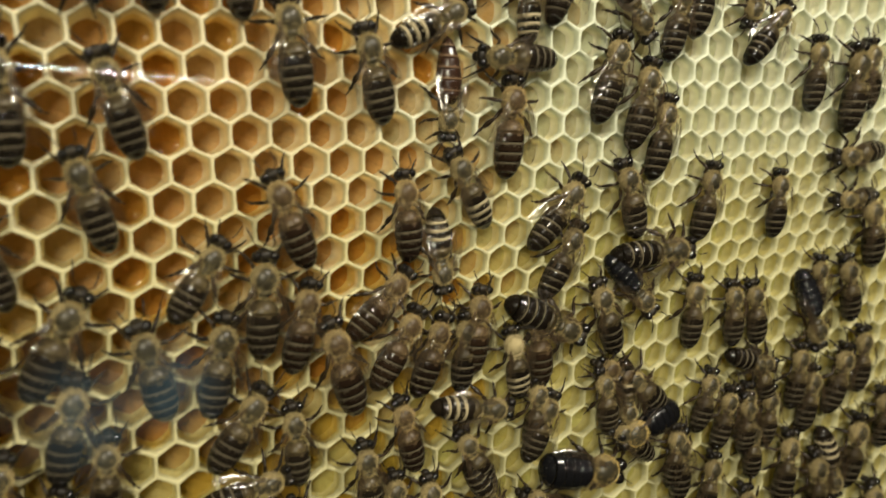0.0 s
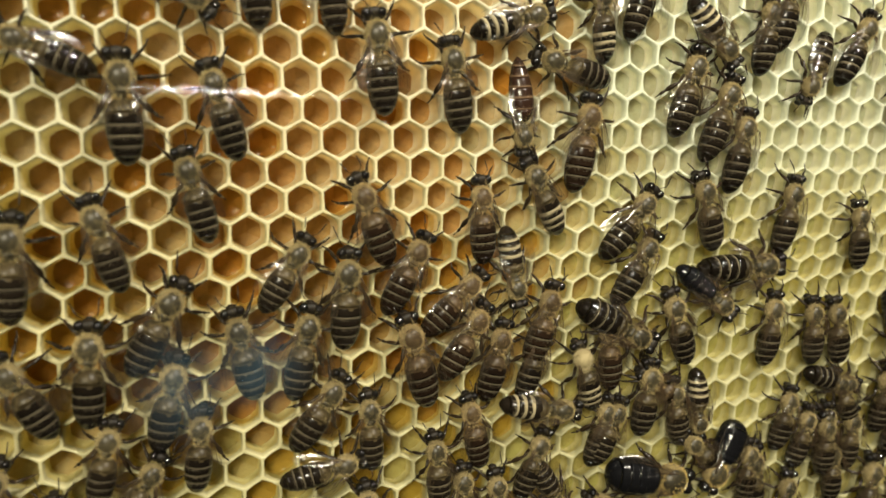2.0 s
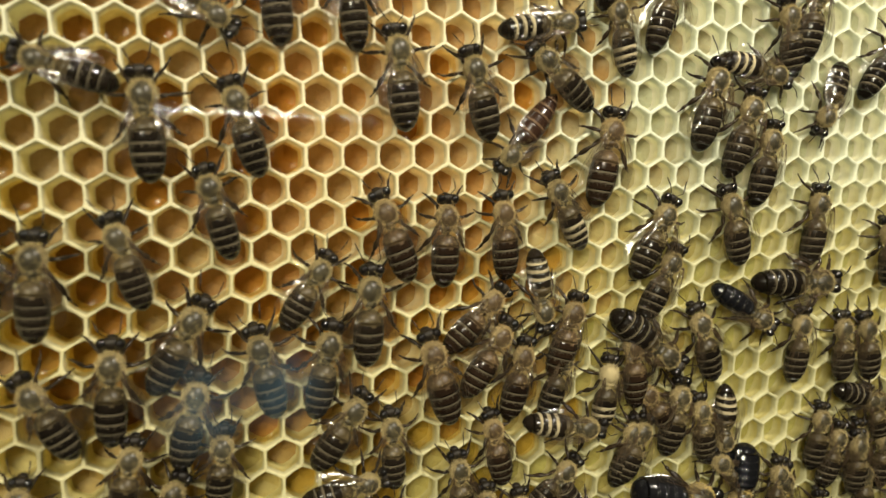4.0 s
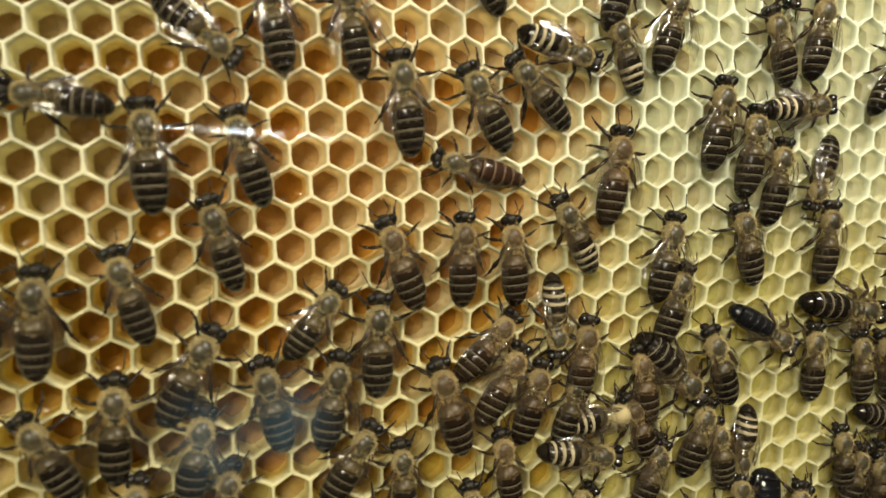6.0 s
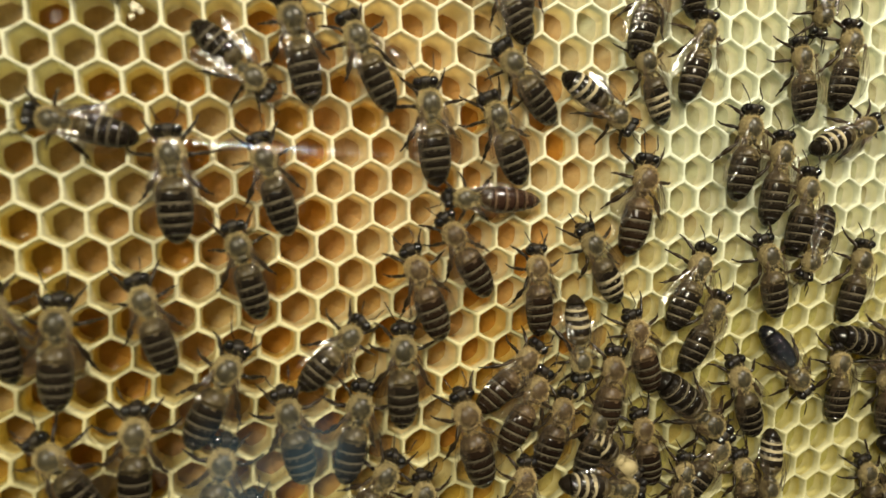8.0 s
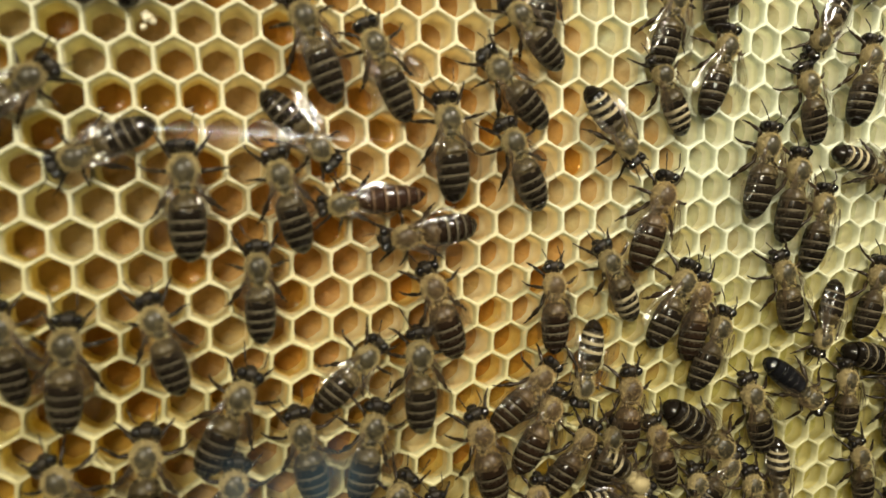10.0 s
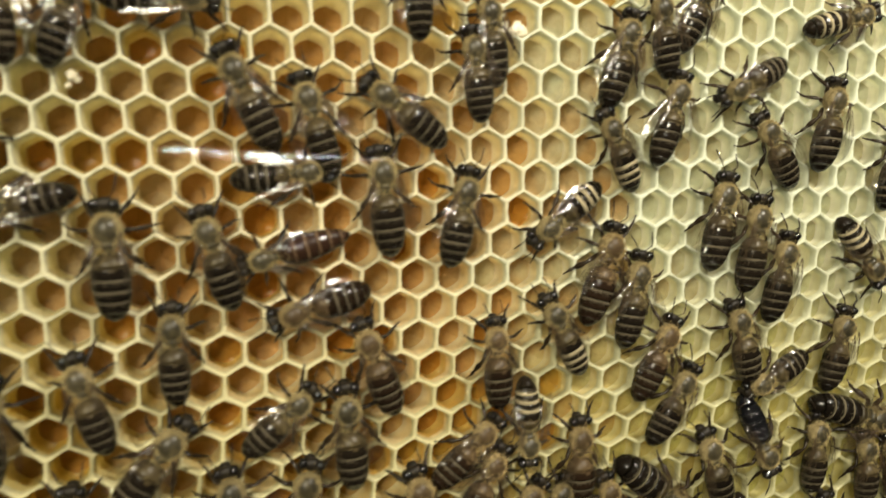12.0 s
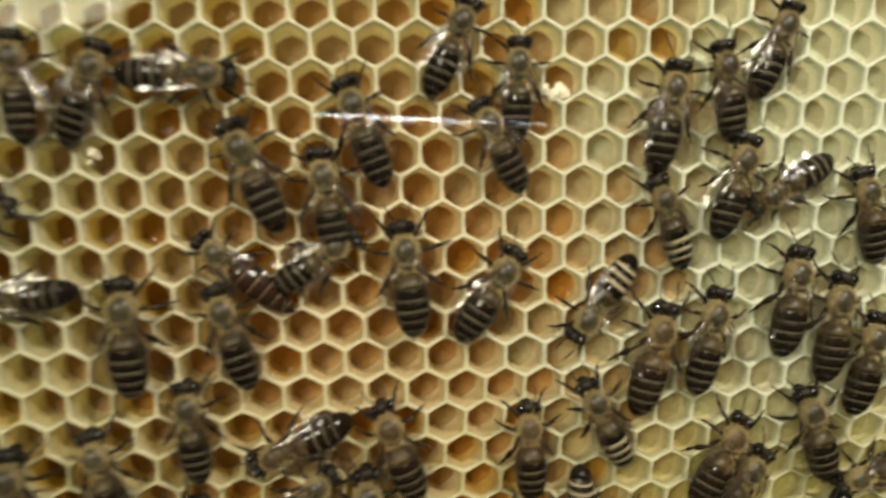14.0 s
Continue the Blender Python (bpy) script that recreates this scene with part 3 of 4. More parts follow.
def bee_body(kind, variant):
    """One bee facing +y on the plane z = 0; its middle at the origin."""
    rnd = random.Random(variant * 17 + len(kind))
    queen, drone, black, striped = kind == "queen", kind == "drone", kind == "black", kind in ("striped", "pale")
    bee = new("queen_bee" if queen else "drone_bee" if drone else "bee")
    warm = variant >= 4
    pale = kind == "pale"
    fur, shell = (PALE_FUR, PALE_FUR) if pale else (GOLD_FUR, BALD) if drone else (WARM_CAST_FUR, WARM_CAST_SHELL) if warm else (FUR, BALD)
    z0 = 2.7 if drone else 2.4
    bow = rnd.uniform(-0.35, 0.35)
    # head: a broad low bar with an eye at each end
    bm = bmesh.new()
    wide = 1.15 if drone else 1.0
    ball(bm, (bow * 0.5, 5.42, z0 - 0.36), (2.7 * wide, 1.6, 2.3), (-28, 0, 0), 18, 12)
    ball(bm, (bow * 0.5, 5.9, z0 - 1.3), (1.5, 1.0, 1.5))
    hairs(bm, (bow * 0.5, 5.35, z0 - 0.3), (2.3, 1.7, 2.4), 60, 0.32, variant, 1, tilt=0.7)
    head = part("head", bm, [CHITIN, fur], bee)
    for side in (-1, 1):
        bm = bmesh.new()
        if drone:
            ball(bm, (side * 0.85 + bow * 0.5, 5.4, z0 + 0.1), (2.0, 2.1, 2.6), (-20, side * 22, side * -12), 18, 12)
        else:
            ball(bm, (side * 0.88 + bow * 0.5, 5.38, z0 - 0.22), (1.62, 1.58, 2.4), (-24, side * 16, side * -10), 18, 12)
        part("eye", bm, EYE, head, "glossy black compound eye")
    for side in (-1, 1):
        bm = bmesh.new()
        bend = rnd.uniform(-0.4, 0.8)
        base = Vector((side * 0.35 + bow * 0.5, 6.1, z0 - 0.1))
        elbow = base + Vector((side * (0.75 + 0.3 * bend), 0.85, 0.55))
        tip = elbow + Vector((side * (0.2 + bend), 1.7 + 0.4 * rnd.uniform(-1, 1), -0.7))
        tube(bm, [base, base.lerp(elbow, 0.5), elbow, elbow.lerp(tip, 0.3) + Vector((0, 0, 0.1)), elbow.lerp(tip, 0.7), tip], [0.07, 0.06, 0.075, 0.095, 0.095, 0.07], 6)
        part("antenna", bm, LEG, head)
    # thorax: a dull bald dome inside a wreath of pale fur
    bm = bmesh.new()
    size = (4.5, 4.6, 4.0) if drone else (3.45, 3.65, 3.3)
    ball(bm, (0, 2.75, z0 + 0.1), size, seg=22, rings=16, slot=0)
    ball(bm, (0, 1.15, z0 + 0.15), (2.3, 1.3, 2.2), seg=14, rings=9, slot=0)
    ball(bm, (0, 0.55, z0 - 0.1), (1.3, 1.1, 1.5), seg=12, rings=8, slot=0)
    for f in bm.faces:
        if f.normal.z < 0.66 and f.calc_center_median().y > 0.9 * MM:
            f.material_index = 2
    where = (0, 2.75, z0 + 0.1)
    hairs(bm, where, size, 1100, 0.46, variant + 5, 1, tilt=0.75, low=-0.35, high=0.56)
    hairs(bm, where, size, 200, 0.30, variant + 6, 1, tilt=0.8, low=0.1, high=0.66)
    hairs(bm, where, size, 220, 0.16, variant + 7, 3, tilt=0.9, low=0.6)
    hairs(bm, (0, 4.1, z0 + 0.1), (2.6, 1.0, 2.2), 150, 0.45, variant + 8, 1, tilt=0.7)
    hairs(bm, (0, 1.0, z0 + 0.05), (3.0, 1.5, 2.4), 260, 0.55, variant + 9, 1, tilt=0.6)
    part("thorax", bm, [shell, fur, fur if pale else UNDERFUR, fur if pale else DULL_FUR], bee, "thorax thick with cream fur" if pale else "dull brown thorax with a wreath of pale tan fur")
    # abdomen
    if queen:
        belly = Belly(0.3, 11.2, 4.3, 3.9, 6, SLIM, z0 - 0.05, 1.1)
    elif drone:
        belly = Belly(0.4, 7.9, 5.4, 4.7, 6, BLUNT, z0, 0.6)
    else:
        belly = Belly(0.15, 8.1 + rnd.uniform(-0.25, 0.25), 4.0 + rnd.uniform(-0.2, 0.2), 3.7, 6, OUTLINE, z0 - 0.05, 1.0)
    skin = QUEEN_TERGITE if queen else BLACK_TERGITE if drone or black else WARM_CAST_TERGITE if warm else TERGITE
    bm = bmesh.new()
    belly_skin(bm, belly, 0.004 if black or drone else 0.035, 28 if black or drone else 20)
    if not (black or drone):
        hairs(bm, (0, -0.9, z0 - 0.1), (3.9, 2.4, 3.6), 240, 0.42, variant + 13, 2, tilt=0.6)
    abdomen = part("abdomen", bm, [skin, skin if queen or black or drone else WARM_CAST_SHELL if warm else WAIST, fur], bee,
                   "long reddish-brown abdomen" if queen else "blunt shiny black abdomen" if drone else "shiny black abdomen" if black else "dark abdomen with pale hair bands")
    if not (black or drone):
        for plate in (1, 2, 3, 4, 5) if queen else (2, 3, 4):
            width = 0.40 if queen else (0.74 if plate in (2, 3) else 0.5) if striped else (0.36, 0.34, 0.28, 0.2)[plate - 2] * rnd.uniform(0.75, 1.15)
            part("hair_band", hair_band(belly, plate, width, variant * 7 + plate), QUEEN_BAND if queen else PALE_STRIPE if striped else BAND, abdomen, "cream hair stripe" if striped else "thin pale hair band")
    # wings, folded back along the abdomen
    open_by = (5, 13, 20, 9, 7, 15)[variant % 6]
    for side in (-1, 1):
        lean = open_by + rnd.uniform(-3, 3)
        bm = bmesh.new()
        wing(bm, (side * 1.45, 2.5, 0), lean, 9.4 if drone else 8.2, 2.7, z0 + 1.62, side, variant + side, 0.9)
        part("forewing", bm, WING, bee, "clear veined wing")
        bm = bmesh.new()
        wing(bm, (side * 1.3, 1.8, 0), lean - 4, 5.8, 1.9, z0 + 1.45, side, variant + 3 + side, 0.6)
        part("hindwing", bm, WING, bee)
    # legs
    for side in (-1, 1):
        for root, reach, spread, hind in (((0.8, 3.6, z0 - 1.0), 2.9, 2.9, False), ((1.0, 2.5, z0 - 1.2), 0.5, 4.3, False), ((0.9, 1.6, z0 - 1.1), -4.0, 3.7, True)):
            bm = bmesh.new()
            leg(bm, side, root, reach * rnd.uniform(0.75, 1.2), spread * rnd.uniform(0.75, 1.08), rnd.randint(0, 999), 1.3 if drone else 1.18, hind)
            part("leg", bm, [LEG, fur], bee)
    middle = 2.2 if queen else 0.5 if drone else 0.75
    for ob in bee.children_recursive:
        ob.data.transform(Matrix.Translation((0, middle * MM, 0)))
    return bee


def stand(x, z, heading, lift=0.0):
    """The pose of a bee whose middle is at x, z (mm) on the comb; heading in degrees from +x towards up."""
    a = radians(heading)
    fwd, up = Vector((math.cos(a), 0, math.sin(a))), Vector((0, -1, 0))
    m = Matrix((fwd.cross(up), fwd, up)).transposed().to_4x4()
    m.translation = (x * MM, -(0.15 + lift) * MM, z * MM)
    return m


MASTERS = {}
LABELS = {
    "worker": "honey bee worker with pale-banded dark abdomen walking on comb",
    # variants 4 and up, coloured with the painted warm cast
    "brown": "honey bee worker clustered with others on comb, painted in a warm light cast",
    "striped": "honey bee with broad cream stripes across its abdomen on comb",
    "pale": "young honey bee with a thorax of thick cream fur",
    "black": "honey bee with a bald shiny black abdomen on comb",
    "drone": "stout drone bee with big eyes and black abdomen",
    "queen": "queen bee with a long reddish-brown abdomen on comb",
}


def bee(kind, variant, x, z, heading, size=1.0, lift=0.0):
    key = (kind, variant)
    m = stand(x, z, heading, lift)
    if key not in MASTERS:
        ob = bee_body(kind, variant)
        tagged(ob, LABELS["brown" if variant >= 4 else kind], "bee", "bees on the comb" if kind not in ("queen", "drone") else "")
        ob.scale = (1, 1, 1)
        ob.matrix_basis = m
        MASTERS[key] = ob
    else:
        ob = copy_thing(MASTERS[key], m)
    ob.scale = (size, size, size)
    return ob


# ---- the bees on the comb: millimetres along and up, heading ----
bee("worker", 0, 6.8, -1.0, 108, 0.93, 0.25)
bee_f = bee("worker", 0, 3.4, -11.9, 107, 0.90)
bee("worker", 3, -4.7, -1.1, 93, 1.01, 0.50)
bee("worker", 4, 26.2, -15.0, 112, 0.96, 0.25)
bee("worker", 3, 26.9, 5.9, 98, 1.00, 0.25)
bee_b6 = bee("worker", 3, 37.6, 3.4, 104, 0.95)
bee_b7 = bee("worker", 0, 59.0, 6.4, -179, 0.94)
bee_b8 = bee("striped", 0, 45.9, 10.3, 27, 0.91)
queen_bee = bee("queen", 0, 48.3, 1.7, -91, 0.82)
bee("striped", 0, 51.5, -11.8, 119, 0.92, 0.50)
bee("worker", 4, 42.1, -15.1, 96, 0.90, 0.50)
bee_t1 = bee("worker", 1, 75.0, 4.4, 77, 1.01)
bee_t2 = bee("worker", 0, 81.2, 0.7, 80, 1.01)
bee("worker", 0, 85.3, -4.4, 82, 0.97, 0.00)
bee_u = bee("worker", 5, 57.9, -3.1, 88, 1.03)
bee_z = bee("worker", 3, 80.1, -14.1, 109, 0.96)
bee_a = bee("worker", 0, 95.6, -14.8, 81, 0.95)
bee_a2 = bee("worker", 2, 112.2, -15.7, 90, 0.87)
bee_b17 = bee("worker", 2, 66.7, -15.6, 52, 0.98)
bee_b17b = bee("worker", 5, 64.2, -35.8, 99, 0.93)
bee_b18 = bee("worker", 0, 67.8, -22.8, 64, 0.94)
bee_d = bee("worker", 1, 22.6, -25.9, 88, 1.03)
bee_b20 = bee("worker", 3, 14.9, -22.1, 58, 0.87)
bee_b21 = bee("worker", 1, -1.2, -28.4, 64, 1.03)
bee("worker", 3, 9.2, -32.9, 103, 0.96, 0.25)
bee("worker", 2, 16.9, -33.1, 80, 0.99, 0.00)
bee("worker", 2, -0.4, -38.7, 78, 0.98, 0.25)
bee("worker", 1, 3.3, -45.7, 86, 0.87, 0.25)
bee("worker", 1, -17.8, -20.6, 87, 1.00, 0.50)
bee("worker", 0, -7.4, -17.8, 107, 0.91, 0.50)
bee("worker", 2, -9.7, -34.4, 88, 1.02, 0.00)
bee_b30 = bee("worker", 3, -17.1, -36.8, 118, 0.93)
bee_b31 = bee("worker", 4, 27.6, -29.1, 78, 0.92)
bee("worker", 4, 33.0, -35.2, 107, 1.04, 0.25)
bee("worker", 4, 38.4, -26.9, 48, 0.90, 0.50)
bee_b34 = bee("worker", 5, 41.1, -33.5, 61, 0.94)
bee_b35 = bee("worker", 4, 46.2, -35.2, 72, 0.91)
bee_b36 = bee("striped", 1, 47.3, -20.5, -84, 0.87)
bee_b37 = bee("worker", 4, 53.3, -32.3, 85, 0.96)
bee_b38 = bee("worker", 3, 65.3, -32.0, -26, 1.09)
bee("worker", 1, 76.1, -32.5, 112, 0.98, 0.50)
bee_b40 = bee("black", 0, 81.3, -28.1, -47, 0.95)
bee_b41 = bee("worker", 2, 85.2, -22.7, 3, 1.13)
bee_b42 = bee("worker", 0, 94.3, -33.4, 91, 0.93)
bee("worker", 3, 103.4, -34.6, 98, 0.89, 0.25)
bee("worker", 3, 108.7, -34.9, 105, 0.91, 0.25)
bee_v = bee("striped", 0, 60.4, 14.2, 94, 0.87)
bee("worker", 2, 65.8, 17.6, 77, 0.93, 0.50)
bee_b47 = bee("worker", 1, 57.7, 23.3, 79, 0.96)
bee("worker", 3, 64.2, 28.7, 103, 0.87, 0.50)
bee_b49 = bee("worker", 1, 69.5, 32.0, 67, 0.87)
bee_b50 = bee("worker", 3, 87.2, 13.4, 83, 0.90)
bee("worker", 3, 91.4, 17.6, 84, 0.97, 0.50)
bee_b54 = bee("striped", 3, 78.2, 15.0, -52, 0.92)
bee("worker", 1, 118.3, 6.6, 90, 0.93, 0.25)
bee("worker", 3, 132.6, 6.9, 96, 0.93, 0.00)
bee("striped", 0, 53.0, -44.0, -8, 0.95, 0.50)
bee_b57 = bee("striped", 3, 81.5, -46.2, -86, 0.87)
bee("drone", 0, 72.5, -57.0, -10, 1.13, 0.50)
bee_l1 = bee("worker", 0, -13.4, 5.1, 158, 0.87)
bee_l2 = bee("worker", 1, 1.3, 14.1, -36, 0.87)
bee_l3 = bee("worker", 0, 10.5, 16.1, 99, 0.98)
bee_l4 = bee("worker", 2, 20.3, 15.8, 98, 0.95)
bee_l5 = bee("worker", 3, 37.4, 23.2, 120, 0.87)
bee_l6 = bee("worker", 1, 39.2, 25.1, 85, 0.87)
bee_l7 = bee("worker", 1, 30.6, 31.8, 95, 0.87)
bee("worker", 0, 1.0, 28.4, 2, 0.93, 0.25)
bee("worker", 0, -8.9, 26.0, 70, 0.87, 0.00)
bee("worker", 2, -15.5, 26.4, 95, 0.87, 0.25)
bee("worker", 3, 127.6, 4.4, 89, 1.13, 0.50)
bee_t3 = bee("worker", 2, 106.5, 12.4, 57, 0.93)
bee_m1 = bee("worker", 4, 42.7, -46.6, 105, 0.87)
bee("worker", 3, 36.6, -52.1, 97, 0.87, 0.50)
bee("worker", 2, 26.5, -45.2, 95, 0.87, 0.25)
bee("worker", 3, 19.2, -41.8, 58, 0.94, 0.25)
bee_m6 = bee("worker", 0, 64.0, -46.8, 86, 0.87)
bee_m7 = bee("worker", 0, 53.7, -52.3, 120, 0.87)
bee_m9 = bee("worker", 5, 80.4, -42.7, 153, 0.87)
bee_m10 = bee("worker", 3, 84.9, -45.7, 142, 0.95)
drone2_bee = bee("drone", 0, 85.9, -51.9, -161, 0.95)
bee_m11 = bee("worker", 0, 51.4, -35.4, 88, 0.87)
bee_m12 = bee("pale", 0, 60.2, -38.2, 102, 0.87)
bee_n2 = bee("worker", 3, 98.7, -49.8, 78, 0.87)
bee_n3 = bee("worker", 0, 103.5, 19.0, -105, 0.87)
bee_n5 = bee("worker", 0, 87.7, 27.5, -102, 0.87)
bee_n7 = bee("striped", 2, 93.2, 32.4, 16, 0.87)
bee("worker", 1, 131.9, -7.3, 187, 1.0, 0.00)
bee("worker", 1, 132.2, -15.4, 184, 0.87, 0.25)
bee("worker", 1, 103.6, -53.8, 79, 0.87, 0.00)
bee("worker", 2, 112.1, -47.4, 119, 0.87, 0.00)
bee("worker", 3, 108.4, -55.4, 94, 0.89, 0.50)
bee("worker", 0, 120.9, -48.2, 86, 0.93, 0.00)
bee("worker", 2, 124.5, -53.1, 86, 0.96, 0.00)
bee("black", 0, 122.7, -36.0, -70, 1.13, 0.00)
bee("worker", 0, 123.5, -31.4, 89, 0.87, 0.50)
bee("worker", 1, 132.3, -32.4, 109, 1.01, 0.25)
bee("worker", 3, 136.6, -21.6, 105, 1.08, 0.50)
bee("worker", 2, 138.0, -46.9, 93, 0.98, 0.25)
bee("worker", 1, 131.4, -49.9, 77, 1.03, 0.50)
bee("worker", 1, 146.3, -60.3, 98, 0.97, 0.25)
bee("worker", 0, 138.3, -65.9, 84, 1.13, 0.00)
bee("worker", 2, 119.6, -65.6, 88, 1.05, 0.25)
bee("striped", 0, 131.2, -67.2, -74, 1.13, 0.25)
bee("worker", 0, 128.2, -71.3, 97, 1.13, 0.25)
bee("worker", 0, 93.7, -60.7, 95, 0.99, 0.00)
bee("worker", 2, 100.5, -65.7, 84, 0.91, 0.50)
bee("worker", 3, 110.4, -74.0, 97, 0.98, 0.25)
bee("worker", 1, 119.3, -77.3, 86, 1.03, 0.25)
bee("worker", 0, 146.6, -80.7, 107, 1.13, 0.25)
bee("worker", 2, 46.4, -58.8, 97, 0.87, 0.50)
bee("worker", 1, 55.3, -57.7, -60, 0.87, 0.50)
bee("worker", 0, 41.0, -57.6, 96, 0.87, 0.25)
bee("worker", 3, 77.2, -46.6, 103, 0.87, 0.25)
bee("worker", 2, -4.1, -51.1, 62, 0.87, 0.00)
bee("worker", 1, -21.1, -50.2, 82, 0.87, 0.50)
bee("worker", 1, -8.3, -46.2, 79, 0.87, 0.25)
bee_y1 = bee("worker", 0, -33.3, 7.4, 30, 0.87)
bee("worker", 2, -23.7, -18.1, 100, 0.87, 0.00)
bee("worker", 2, 20.0, -50.4, 14, 0.87, 0.50)
bee("worker", 0, 26.5, -59.1, 97, 0.93, 0.25)
bee("worker", 2, 57.9, -63.8, 130, 0.87, 0.25)
bee("worker", 1, 67.4, -62.2, 156, 0.94, 0.25)
bee("worker", 1, -14.6, -55.8, 90, 0.87, 0.25)
bee("worker", 0, 9.8, -61.6, 96, 0.87, 0.25)
bee("worker", 3, 109.4, -43.9, -16, 0.87, 0.00)
bee("worker", 3, 114.3, -55.1, 90, 0.90, 0.00)
bee("worker", 2, 111.0, -60.8, 99, 0.89, 0.00)
bee("worker", 2, 92.2, -58.7, 90, 0.87, 0.50)
bee("worker", 0, 108.6, -53.8, 90, 0.87, 0.00)
bee("worker", 3, 64.8, -48.9, 69, 0.87, 0.50)
bee("worker", 1, 83.2, -54.6, 141, 0.87, 0.25)


# ---- small things ----
build_scrap(honeycomb, 43.6, 28.0, 3.6, 1)
build_scrap(honeycomb, -8.9, 19.3, 1.8, 2)


def build_streak_strip():
    """A glowing strip added unseen by the lens, in place of a phone's bright edge mirrored in the window."""
    mat, nt, bsdf, out = material("streak_glow")
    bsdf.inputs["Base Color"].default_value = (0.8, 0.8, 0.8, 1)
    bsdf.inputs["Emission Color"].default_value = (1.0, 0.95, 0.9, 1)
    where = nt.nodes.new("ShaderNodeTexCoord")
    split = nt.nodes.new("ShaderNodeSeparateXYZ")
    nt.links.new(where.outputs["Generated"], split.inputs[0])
    # the streak's fade towards its ends, painted into the glow
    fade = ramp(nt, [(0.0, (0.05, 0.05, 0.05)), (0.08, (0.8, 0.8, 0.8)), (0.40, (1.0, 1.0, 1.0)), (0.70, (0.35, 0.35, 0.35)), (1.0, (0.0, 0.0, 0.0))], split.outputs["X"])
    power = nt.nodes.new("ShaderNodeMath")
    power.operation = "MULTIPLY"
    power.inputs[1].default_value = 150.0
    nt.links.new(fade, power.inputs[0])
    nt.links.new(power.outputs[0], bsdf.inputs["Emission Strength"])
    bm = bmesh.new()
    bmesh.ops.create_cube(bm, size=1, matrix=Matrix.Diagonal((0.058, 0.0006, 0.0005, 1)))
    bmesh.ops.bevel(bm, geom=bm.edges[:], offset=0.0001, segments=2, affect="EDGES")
    return tagged(part("streak_strip", bm, mat, None, "added glowing strip that makes the white streak mirrored in the glass"), category="lamp")


streak_strip = build_streak_strip()
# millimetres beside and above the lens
STRIP_OFFSETS = [(15.9, 7.7), (15.8, 7.5), (15.6, 7.2), (15.5, 7.0), (17.2, 6.7), (18.8, 6.4), (20.5, 6.1), (14.3, 5.4), (16.2, 7.4), (19.1, 5.1), (17.8, 5.5), (16.6, 5.8), (15.4, 6.2), (22.3, 2.9), (23.7, 2.2), (18.9, 1.6), (14.1, 0.9), (17.2, -0.4), (19.8, 6.7), (22.7, 3.8), (19.1, 5.9)]


